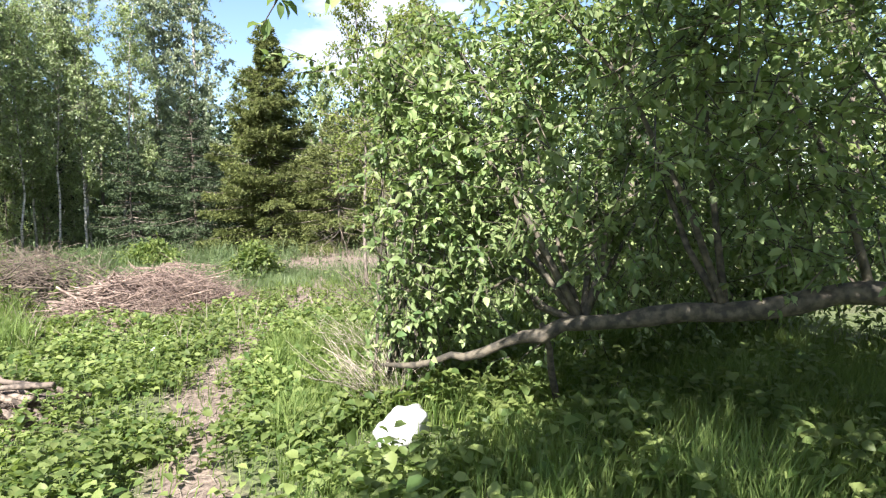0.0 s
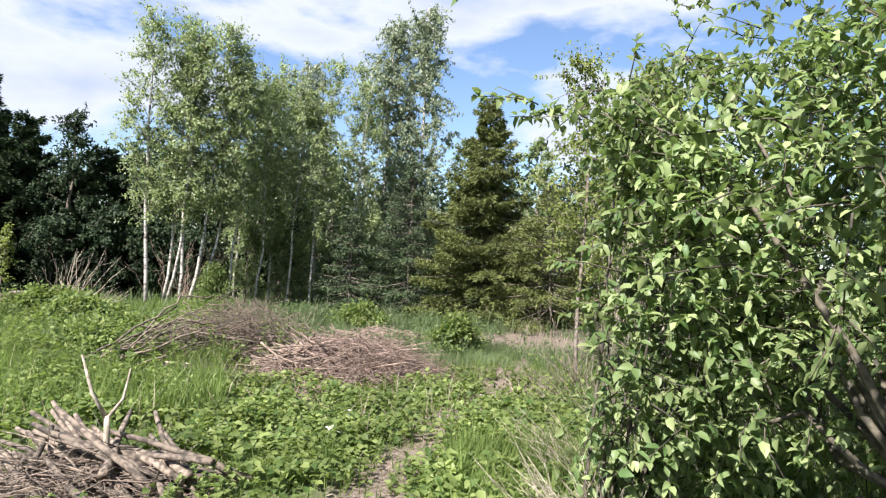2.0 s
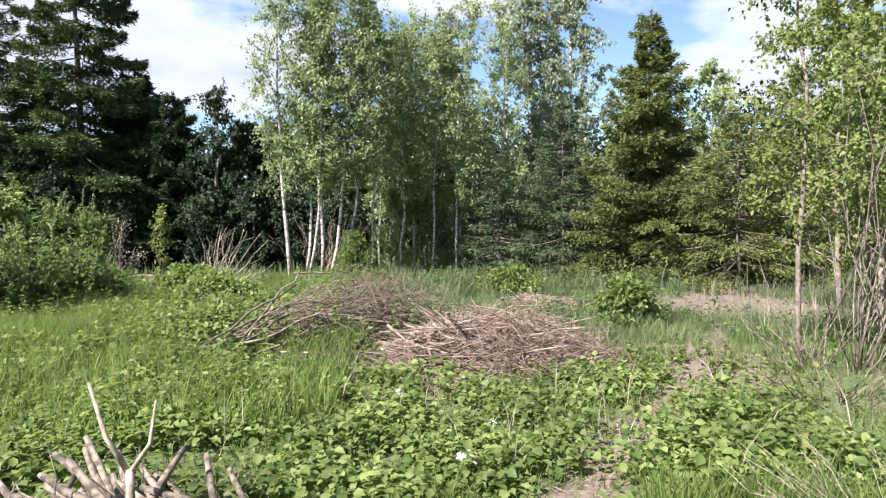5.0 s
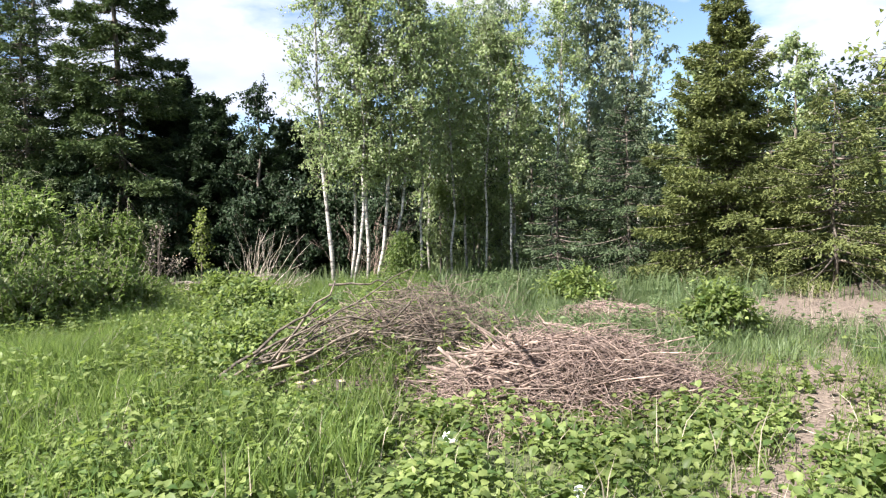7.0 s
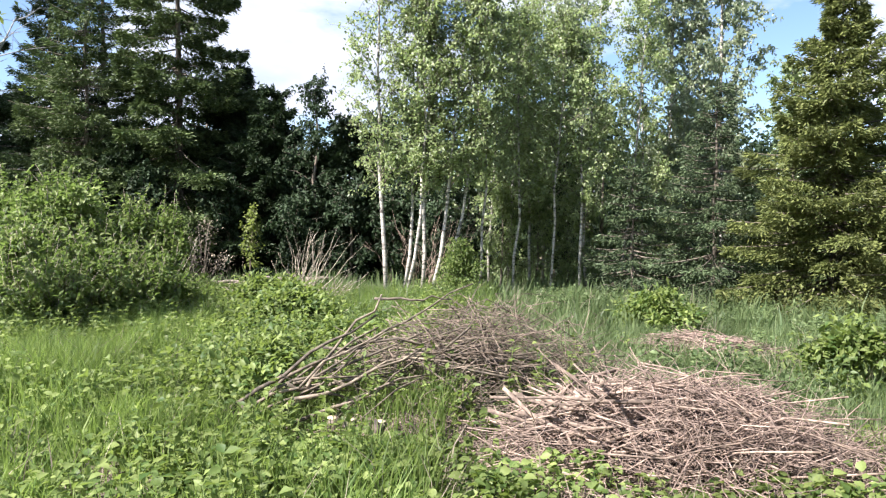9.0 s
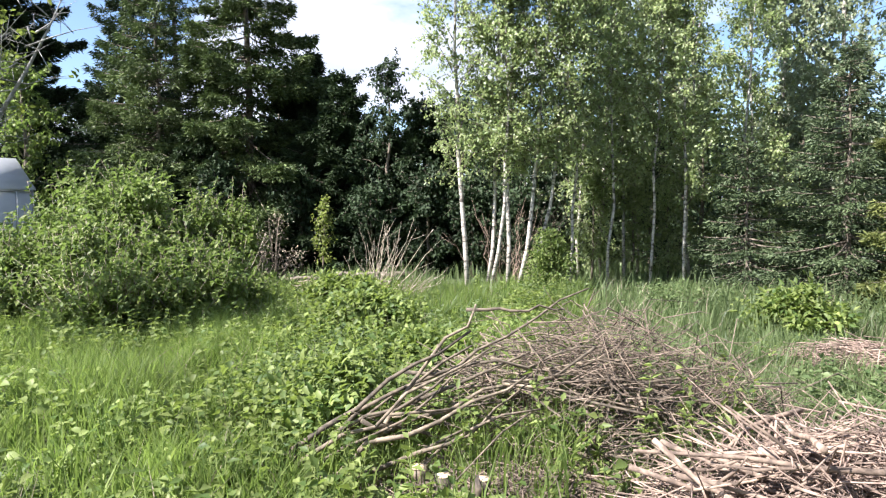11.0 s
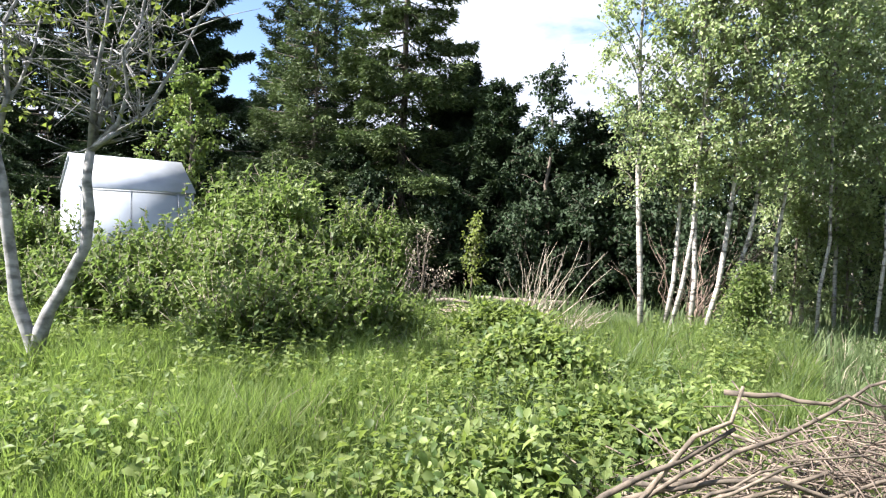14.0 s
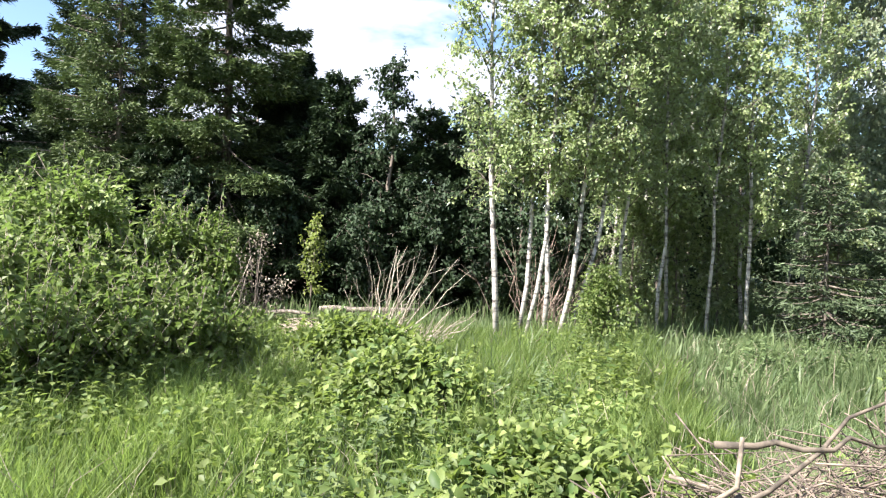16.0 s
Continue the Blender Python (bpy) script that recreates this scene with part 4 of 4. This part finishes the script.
for x, y, h, lx in [(-6.9, 10.9, 1.1, 0.5), (-5.6, 12.2, 1.2, 0.35), (-8.9, 10.6, 0.9, -0.3), (-6.2, 10.2, 0.8, 0.6), (-10.2, 10.4, 0.9, 0.3)]:
    bare_shrub("bare_shrub", "dry grey twigs leaning out of the hedge", x, y, 12, h, 0.5, GREY_STICK, (lx, -0.15), 0.006)
bare_shrub("dry_stalks", "dry straw stalks under the apple tree", 1.7, 1.75, 90, 0.5, 0.5, GREY_STICK, (-0.5, 0.0), 0.003, False)
bare_shrub("dry_stalks", "dry straw stalks by the trail", 2.3, 2.8, 90, 0.45, 0.6, GREY_STICK, (-0.5, 0.0), 0.003, False)


for x, y, rx, ry, h in [(5.7, 1.3, 0.9, 0.9, 1.3), (6.0, 3.0, 0.9, 0.9, 1.4), (5.9, -0.5, 0.9, 0.8, 1.3), (6.3, 4.9, 0.8, 0.8, 1.2)]:
    bush("bush", "shaded bush behind the apple tree", x, y, rx, ry, h, BUSH_LEAF, 4500, 0.085, 18, 30, "bushes behind the apple tree")


# ---- brush piles ----
def red_pile():
    ob = thing("brush_pile", "heap of cut reddish-brown branches on grass", "brush pile", 1.0, 6.65)
    long = [stick_mesh(rng.uniform(0.7, 1.4), 0.0065, 0.003, rng.uniform(-0.13, 0.13), RED_STICK, fork=True) for _ in range(14)]
    thick = [stick_mesh(rng.uniform(0.5, 1.1), 0.014, 0.008, rng.uniform(-0.09, 0.09), RED_STICK, 8, fork=True) for _ in range(8)]
    pile_sticks(ob, long, 170, (0.05, 0), (0.82, 0.5), -0.12, 0.55, 0.48, 10)
    pile_sticks(ob, thick, 22, (-0.5, 0.0), (0.5, 0.45), -0.25, 0.75, 0.52, 12)
    g = Geo()
    twig_mass(g, 2700, (0.1, 0.0), (1.05, 0.6), -0.12, 0.95, 0.6, 0.003, 0.47, 0.32, 0.14)
    twig_mass(g, 420, (-0.35, -0.85), (0.75, 0.3), 0.2, 1.2, 0.4, 0.003, 0.07, 0.05, 0.1)
    tagged(g.made("twigs", RED_TWIG, ob, "mat of thin reddish twigs"), kind="stuff")


def dark_pile():
    ob = thing("brush_pile", "heap of long brown branches in high grass", "brush pile", -0.7, 7.9)
    long = [stick_mesh(rng.uniform(0.9, 1.9), 0.0095, 0.003, rng.uniform(-0.12, 0.12), DARK_STICK, fork=True) for _ in range(14)]
    pile_sticks(ob, long, 95, (0.2, -0.15), (1.0, 0.6), 0.2, 0.6, 0.50, 10)
    for a, b, r in [((-1.4, -1.15, 0.05), (-0.35, -0.5, 0.75), 0.023), ((-1.3, -0.9, 0.05), (0.0, -0.35, 0.6), 0.021), ((-0.95, -1.0, 0.08), (-0.33, -0.42, 0.9), 0.020),
                    ((-0.4, -0.38, 0.86), (0.2, -0.2, 0.85), 0.014), ((-1.1, -0.75, 0.1), (0.4, -0.3, 0.55), 0.018), ((-0.6, -1.0, 0.03), (0.0, -0.55, 0.45), 0.013),
                    ((-0.75, -0.6, 0.5), (0.5, -0.25, 0.62), 0.014), ((-0.9, -0.95, 0.3), (-0.5, -0.6, 0.1), 0.016), ((-0.85, -0.55, 0.35), (0.35, 0.1, 0.95), 0.016)]:
        g = Geo()
        g.tube(wobble(a, b, 8, 0.022), np.linspace(r, r * 0.4, 8) * 0.88, 7)
        g.made("branch", DARK_STICK, ob, smooth=True)
    for k in range(7):
        a = np.array([-1.45 + 0.07 * k, -1.15 + rng.normal(0, 0.12), 0.04])
        b = np.array([-0.45 + 0.09 * k, -0.5 + rng.normal(0, 0.15), rng.uniform(0.3, 0.72)])
        g = Geo()
        g.tube(wobble(a, b, 8, 0.025), np.linspace(0.018, 0.006, 8) * rng.uniform(0.6, 1.1), 7)
        g.made("branch", DARK_STICK, ob, smooth=True)
    g = Geo()
    twig_mass(g, 1300, (0.45, 0.05), (1.25, 0.7), 0.2, 1.0, 0.6, 0.003, 0.76, 0.4, 0.16)
    twig_mass(g, 500, (0.1, -1.0), (0.8, 0.35), 0.0, 1.2, 0.4, 0.003, 0.07, 0.05, 0.1)
    tagged(g.made("twigs", DARK_TWIG, ob, "tangle of thin brown twigs"), kind="stuff")


def log_pile():
    ob = thing("brush_pile", "heap of weathered logs and forked branches", "brush pile", -0.98, 3.0)
    logs = [stick_mesh(rng.uniform(0.45, 0.9), rng.uniform(0.018, 0.038), 0.014, rng.uniform(-0.035, 0.035), LOG_BARK, 9) for _ in range(10)]
    for k in range(46):
        q = rng.normal(0, 0.42, 2).clip(-0.9, 0.9)
        s = new("log", logs[k % 10])
        s.parent = ob
        d = Vector((-0.6 + rng.normal(0, 0.3), 0.5 + rng.normal(0, 0.2), 0.22 + rng.normal(0, 0.12)))
        at = Vector((q[0] * 0.65, q[1] * 0.45, 0.08 + 0.26 * max(0, 1 - q @ q) * rng.uniform(0.2, 1)))
        s.matrix_basis = Matrix.Translation(at) @ d.to_track_quat("X", "Z").to_matrix().to_4x4() @ pose(0, 0, 0, rng.uniform(0, 360))
    thin = [stick_mesh(rng.uniform(0.4, 0.9), 0.007, 0.003, rng.uniform(-0.1, 0.1), LOG_BARK, fork=True) for _ in range(8)]
    pile_sticks(ob, thin, 36, (-0.25, -0.15), (0.75, 0.55), -0.4, 0.7, 0.3, 12)
    g = Geo()
    g.tube([(0.02, -0.02, 0.02), (0.03, -0.02, 0.3), (0.02, 0, 0.46)], [0.022, 0.018, 0.016], 8)
    g.tube([(0.02, 0, 0.44), (-0.07, 0, 0.6), (-0.14, 0.02, 0.82)], [0.014, 0.011, 0.006], 7)
    g.tube([(0.02, 0, 0.44), (0.1, 0.02, 0.56), (0.13, 0.02, 0.74)], [0.013, 0.009, 0.005], 7)
    g.made("forked_branch", GREY_STICK, ob, "pale upright forked branch", True)
    g = Geo()
    twig_mass(g, 700, (-0.25, -0.2), (0.95, 0.7), -0.3, 0.9, 0.4, 0.003, 0.25)
    tagged(g.made("twigs", DARK_TWIG, ob, "litter of thin twigs"), kind="stuff")


def straw_pile(label, x, y, n, rx, ry, h, mat):
    ob = thing("brush_pile", label, "brush pile", x, y)
    g = Geo()
    twig_mass(g, n, (0, 0), (rx, ry), -0.1, 0.6, 0.5, 0.004, h)
    tagged(g.made("twigs", mat, ob), kind="stuff")


def fallen_log(x, y, z, length, r, turn):
    ob = thing("fallen_log", "pale barkless log lying before dark trees", "log", x, y)
    g = Geo()
    a = np.array([math.cos(turn), math.sin(turn), 0.02]) * length / 2
    g.tube(wobble(np.array([0, 0, z]) - a, np.array([0, 0, z]) + a, 7, 0.012), np.linspace(r, r * 0.7, 7), 9)
    g.made("stem", SHRUB_BARK, ob, smooth=True)


red_pile()
dark_pile()
log_pile()
straw_pile("low heap of dry straw and twigs", 2.1, 10.0, 900, 0.85, 0.45, 0.24, RED_TWIG)
straw_pile("low heap of dry grey stalks in the grass", -4.7, 13.5, 700, 0.7, 0.4, 0.3, GREY_TWIG)
fallen_log(-4.7, 15.9, 0.2, 1.7, 0.05, 0.1)
fallen_log(-6.0, 15.3, 0.16, 1.1, 0.04, -0.2)


def cut_log(x, y, h, r, tilt):
    ob = thing("cut_log", "short upright piece of cut grey log", "log", x, y, "cut logs")
    g = Geo()
    z = np.linspace(-0.04, h, 5)
    g.tube(np.stack([tilt * z, 0.3 * tilt * z, z], -1), r * (1 + rng.normal(0, 0.05, 5)), 10)
    g.made("bark", LOG_BARK, ob, smooth=True)
    g = Geo()
    g.tube([(tilt * h, 0.3 * tilt * h, h), (tilt * h, 0.3 * tilt * h, h + 0.006)], [r * 0.92, r * 0.9], 10)
    g.made("cut_face", PEELED, ob, "pale cut end")


cut_log(-1.05, 6.55, 0.19, 0.045, 0.1)
cut_log(-0.9, 6.58, 0.17, 0.04, 0.35)
cut_log(-1.22, 6.85, 0.1, 0.05, -0.2)


# ---- litter ----
def lump(name, label, category, x, y, z, sx, sy, sz, mat, turn=0, seed=1):
    bm = bmesh.new()
    bmesh.ops.create_icosphere(bm, subdivisions=4, radius=1.0)
    for v in bm.verts:
        k = 1 + 0.28 * noise.noise(v.co * 1.7 + Vector((seed * 3.1, 0, 0))) + 0.1 * noise.noise(v.co * 4.5 + Vector((0, seed, 0)))
        v.co = Vector((v.co.x * sx * k, v.co.y * sy * k, max(v.co.z, -0.55) * sz * k))
    me = bpy.data.meshes.new(name)
    bm.to_mesh(me)
    bm.free()
    for p in me.polygons:
        p.use_smooth = True
    me.materials.append(mat)
    ob = new(name, me)
    ob.matrix_basis = pose(x, y, z, 0, 0, turn)
    return tagged(ob, label, category)


lump("sack", "crumpled white plastic sack lying in grass", "sack", 1.38, 1.12, 0.07, 0.23, 0.13, 0.11, SACK, 25, 2)
lump("scrap", "small white scrap among low plants", "litter", 0.07, 5.54, 0.05, 0.06, 0.05, 0.05, PAPER, 10, 4)
lump("stone", "pale flat stone among low plants", "stone", 0.5, 4.0, 0.06, 0.10, 0.06, 0.06, PAPER, 30, 6)
lump("stone", "pale grey stone under dry stalks", "stone", 2.2, 2.75, 0.05, 0.13, 0.09, 0.08, PAPER, 60, 9)
lump("scrap", "small white scrap among low plants", "litter", 0.75, 4.7, 0.05, 0.04, 0.03, 0.035, PAPER, 70, 5)


# ---- greenhouse tent ----
def greenhouse():
    ob = thing("greenhouse", "small white film greenhouse tent behind bushes", "greenhouse")
    ob.matrix_basis = pose(-12.55, 12.85, 0, 0, 0, 65)
    L, W, E_, R = 2.1, 1.9, 2.0, 2.65

    def sheet(name, corners, mat, label=""):
        g = Geo()
        c = np.array(corners, float)
        nrm = unit(np.cross(c[1] - c[0], c[2] - c[0])) * 0.012
        k = len(c)
        s = np.arange(k)
        g.add(np.concatenate([c + nrm, c - nrm]), np.arange(k)[None], np.arange(2 * k - 1, k - 1, -1)[None], np.stack([s, s + k, (s + 1) % k + k, (s + 1) % k], -1))
        return g.made(name, mat, ob, label)

    wall = sheet("side_wall", [(0, 0, 0), (L, 0, 0), (L, 0, E_), (0, 0, E_)], FILM_GREY, "grey translucent side film")
    sheet("side_wall", [(L, W, 0), (0, W, 0), (0, W, E_), (L, W, E_)], FILM)
    sheet("end_wall", [(0, W, 0), (0, 0, 0), (0, 0, E_), (0, W / 2, R), (0, W, E_)], FILM)
    sheet("end_wall", [(L, 0, 0), (L, W, 0), (L, W, E_), (L, W / 2, R), (L, 0, E_)], FILM)
    sheet("roof_panel", [(-0.05, -0.05, E_ - 0.01), (L + 0.05, -0.05, E_ - 0.01), (L + 0.05, W / 2, R + 0.03), (-0.05, W / 2, R + 0.03)], FILM)
    sheet("roof_panel", [(L + 0.05, W + 0.05, E_ - 0.01), (-0.05, W + 0.05, E_ - 0.01), (-0.05, W / 2, R + 0.03), (L + 0.05, W / 2, R + 0.03)], FILM)
    for x in (0, 0.9, 1.8, L):
        g = Geo()
        g.tube([(x, -0.03, 0), (x, -0.03, E_ - 0.03)], [0.014, 0.014], 8)
        g.made("post", STEEL, wall, "thin grey steel post", True)
    g = Geo()
    g.tube([(0, -0.03, E_ - 0.05), (L, -0.03, E_ - 0.05)], [0.014, 0.014], 8)
    g.made("rail", STEEL, wall, "thin grey steel rail", True)


greenhouse()


# ---- undergrowth ----
def scatter(n, x0, x1, y0, y1, keep):
    x, y = rng.uniform(x0, x1, n), rng.uniform(y0, y1, n)
    ok = rng.uniform(0, 1, n) < keep(x, y)
    return x[ok], y[ok]


def in_spot(x, y, cx, cy, rx, ry):
    return np.hypot((x - cx) / rx, (y - cy) / ry) < 1


def grass(name, label, n, box, keep, hmin, hmax, mat, width=0.006, bend=0.5):
    x, y = scatter(n, *box, keep)
    h = rng.uniform(hmin, hmax, len(x)) * (0.35 + 0.75 * vnoise(x, y, 0.7, 17) + 0.5 * vnoise(x, y, 0.22, 18))
    g = Geo()
    a = rng.uniform(0, 6.283, len(x))
    lean = np.stack([np.cos(a), np.sin(a)], -1) * (h * rng.uniform(0.1, bend, len(x)))[:, None] + [0.02, 0.0]
    g.blades(np.stack([x, y, ground_z(x, y) - 0.01], -1), h, width * rng.uniform(0.7, 1.5, len(x)), lean)
    tagged(g.made(name, mat), label, "grass", kind="stuff")


def bare(x, y):
    return np.clip(1.15 - 1.25 * wear(x, y), 0.015, 1)


def herbs(x, y):
    """Low broad-leaved plants grow here: 0 to 1."""
    a = np.clip(1.35 - np.hypot((x + 0.2) / 3.0, (y - 3.6) / 3.3), 0, 1)
    return np.clip(a * 2, 0, 1)


grass("tall_grass", "tall bright green grass", 230000, (-9, -0.4, 4.5, 14.5),
      lambda x, y: bare(x, y) * (0.25 + 0.75 * (vnoise(x, y, 0.5, 21) > 0.35)) * np.clip(1.25 - 0.9 * herbs(x, y), 0.1, 1) * np.clip(1.9 - (y - 4) / 9, 0.45, 1), 0.12, 0.38, GRASS, 0.009, 0.65)
grass("meadow_grass", "grey-green feathery meadow grass", 130000, (-3.5, 7.5, 7.2, 16),
      lambda x, y: bare(x, y) * (0.2 + 0.8 * (vnoise(x, y, 0.6, 23) > 0.35)), 0.08, 0.25, GRASS_GREY, 0.007, 0.7)
grass("short_grass", "short green grass beside the trail", 85000, (-3.0, 5.5, -3.5, 8.5),
      lambda x, y: bare(x, y) * (0.35 + 0.65 * (vnoise(x, y, 0.35, 25) > 0.5)), 0.05, 0.16, GRASS, 0.006, 0.8)
grass("tall_grass", "tall green grass round the apple tree", 52000, (0.3, 5.6, -2.0, 3.4),
      lambda x, y: bare(x, y) * (0.3 + 0.7 * (vnoise(x, y, 0.4, 27) > 0.4)) * (trail_gap(x, y) > 0.4) * np.where(np.hypot(x - 1.25, y - 0.95) < 0.42, 0.08, 1.0), 0.14, 0.36, GRASS, 0.008)
grass("short_grass", "rough short grass behind the meadow path", 45000, (-9.5, -2.8, -5.5, 4.8), lambda x, y: bare(x, y), 0.06, 0.22, GRASS, 0.011, 0.8)
grass("short_grass", "rough short grass where the trail begins", 26000, (-2.8, 6.5, -6.5, -1.5), lambda x, y: bare(x, y) * (trail_gap(x, y) > 0.25), 0.06, 0.2, GRASS, 0.009, 0.8)
grass("far_grass", "rough grass under the trees", 60000, (-26, 16, 11, 26), lambda x, y: bare(x, y), 0.15, 0.45, GRASS_GREY, 0.02)


def herb_carpet(name, label, n, box, keep, size, stem, mat):
    x, y = scatter(n, *box, keep)
    k = len(x)
    h = stem * rng.uniform(0.3, 1.15, k) * (0.6 + 0.8 * vnoise(x, y, 0.45, 41))
    p = np.stack([x, y, ground_z(x, y) + h], -1)
    g = Geo()
    s = size * rng.uniform(0.55, 1.4, k)
    g.broad_leaves(p, np.concatenate([rng.normal(0, 1, (k, 2)), rng.normal(0.1, 0.35, (k, 1))], 1), UP + rng.normal(0, 0.3, (k, 3)), s, s * rng.uniform(0.55, 0.85, k))
    tagged(g.made(name, mat), label, "plants", kind="stuff")


def clear_of_piles(x, y):
    return ~(in_spot(x, y, 1.3, 1.0, 0.42, 0.38) | in_spot(x, y, 0.95, 6.65, 1.15, 0.5) | in_spot(x, y, -1.05, 3.0, 0.65, 0.5))


herb_carpet("herb_carpet", "low broad-leaved green plants covering the ground", 62000, (-3.4, 3.0, 0.2, 7.0),
            lambda x, y: herbs(x, y) * np.clip(1.1 - 1.5 * wear(x, y), 0.02, 1) * clear_of_piles(x, y) * (0.12 + 0.88 * (vnoise(x, y, 0.45, 43) > 0.42)), 0.058, 0.15, HERB)
herb_carpet("herb_carpet", "broad green weeds under the apple tree", 9000, (0.4, 5.0, -1.8, 3.2),
            lambda x, y: clear_of_piles(x, y) * (trail_gap(x, y) > 0.35) * (vnoise(x, y, 0.4, 45) > 0.4) * 0.9, 0.08, 0.2, HERB)
herb_carpet("herb_carpet", "green weeds among tall grass", 22000, (-9.5, -1.0, 5.0, 12.5),
            lambda x, y: (vnoise(x, y, 0.8, 47) > 0.48) * 0.8 * np.clip(1.1 - 1.2 * wear(x, y), 0.02, 1), 0.055, 0.26, HERB)
herb_carpet("herb_carpet", "green weeds beside the trail", 9000, (1.2, 6.5, 5.0, 11.0),
            lambda x, y: (vnoise(x, y, 0.6, 49) > 0.5) * 0.7 * np.clip(1.1 - 1.3 * wear(x, y), 0.02, 1), 0.06, 0.12, HERB)


def weeds(name, label, n, box, keep, hmin, hmax, size, mat):
    """Upright weeds: a stem with pairs of leaves up to its tip."""
    x, y = scatter(n, *box, keep)
    g = Geo()
    k = len(x)
    h = rng.uniform(hmin, hmax, k)
    lean = rng.normal(0, 0.16, (k, 2)) * h[:, None]
    base = np.stack([x, y, ground_z(x, y) - 0.02], -1)
    tip = base + np.concatenate([lean, h[:, None]], 1)
    for b, e in zip(base, tip):
        g.tube(np.array([b, e]), [0.004, 0.002], 3)
    for t in np.linspace(0.25, 1.0, 7):
        for _ in range(2):
            g.leaves(base * (1 - t) + tip * t, np.concatenate([rng.normal(0, 1, (k, 2)), rng.uniform(-0.2, 0.7, (k, 1))], 1), UP + rng.normal(0, 0.35, (k, 3)),
                     size * rng.uniform(0.6, 1.3, k) * (1.15 - 0.5 * t), size * 0.42 * rng.uniform(0.7, 1.3, k))
    tagged(g.made(name, mat), label, "plants", kind="stuff")


weeds("weeds", "upright green weeds in tall grass", 3200, (-9.5, -0.8, 4.6, 13.5), lambda x, y: (vnoise(x, y, 0.9, 61) > 0.4) * bare(x, y), 0.18, 0.5, 0.09, HERB)
weeds("weeds", "leafy weeds growing through the brush", 140, (-2.2, 0.6, 7.0, 8.9), lambda x, y: 0.8 + 0 * x, 0.25, 0.6, 0.09, HERB)
weeds("weeds", "upright green weeds in meadow grass", 1800, (-3.0, 6.5, 7.5, 14.0), lambda x, y: (vnoise(x, y, 0.9, 63) > 0.5) * bare(x, y), 0.15, 0.42, 0.09, GRASS_GREY)
weeds("weeds", "upright green weeds among low plants", 2600, (-3.2, 3.6, -0.5, 6.8), lambda x, y: (vnoise(x, y, 0.5, 65) > 0.5) * np.clip(1.1 - 1.5 * wear(x, y), 0, 1) * clear_of_piles(x, y), 0.1, 0.24, 0.075, HERB)
grass("dry_stems", "thin dry stems standing in grass", 9000, (-9, 6.5, 3.0, 14.5), lambda x, y: (vnoise(x, y, 0.7, 67) > 0.45) * 0.8, 0.15, 0.45, STRAW, 0.006, 0.9)


def straw_litter(name, label, n, box, keep):
    x, y = scatter(n, *box, keep)
    k = len(x)
    p = np.stack([x, y, ground_z(x, y) + rng.uniform(0.004, 0.035, k)], -1)
    g = Geo()
    g.leaves(p, np.concatenate([rng.normal(0, 1, (k, 2)), rng.normal(0.05, 0.12, (k, 1))], 1), UP + rng.normal(0, 0.2, (k, 3)), rng.uniform(0.04, 0.16, k), rng.uniform(0.004, 0.011, k), 0.1, 0.03)
    tagged(g.made(name, STRAW), label, "straw", kind="stuff")


straw_litter("straw", "dry straw and dead stems on the trail", 42000, (-3.5, 6.5, -3.0, 12.0), lambda x, y: np.clip(0.06 + 0.8 * wear(x, y) * np.where(wear(x, y) > 0.85, 0.15, 1), 0, 1))


# ---- woods beyond ----
def far_woods():
    g, w = Geo(), Geo()
    spots = [(rng.uniform(-34, 22), rng.uniform(22.5, 33)) for _ in range(95)]
    spots += [(rng.uniform(-34, -22), rng.uniform(6, 24)) for _ in range(26)] + [(rng.uniform(10.5, 20), rng.uniform(-6, 24)) for _ in range(42)]
    for x, y in spots:
        h = rng.uniform(3.6, 6.2)
        w.tube(np.array([[x, y, -0.1], [x + rng.normal(0, 0.1), y, h * 0.5], [x + rng.normal(0, 0.2), y, h * 0.9]]), [0.09, 0.06, 0.02], 5)
        n = 900
        t = rng.uniform(0.06, 1, n)
        rad = 1.7 * np.sin(np.clip(t * 2.4 + 0.45, 0, 3.05)) * np.sqrt(rng.uniform(0.1, 1, n))
        a = rng.uniform(0, 6.283, n)
        p = np.stack([x + rad * np.cos(a), y + rad * np.sin(a), t * h], -1) + rng.normal(0, 0.15, (n, 3))
        g.leaves(p, rng.normal(0, 1, (n, 3)), UP + rng.normal(0, 0.8, (n, 3)), rng.uniform(0.14, 0.3, n), rng.uniform(0.1, 0.18, n))
    # leaf colour here has the shade of the woods in it
    tagged(g.made("far_woods", SHADE_TONED_LEAF), "leafy woods beyond the meadow in shade-toned leaves", "woods", kind="stuff")
    tagged(w.made("far_trunks", BARK), "trunks of the far woods", "woods", kind="stuff")


far_woods()
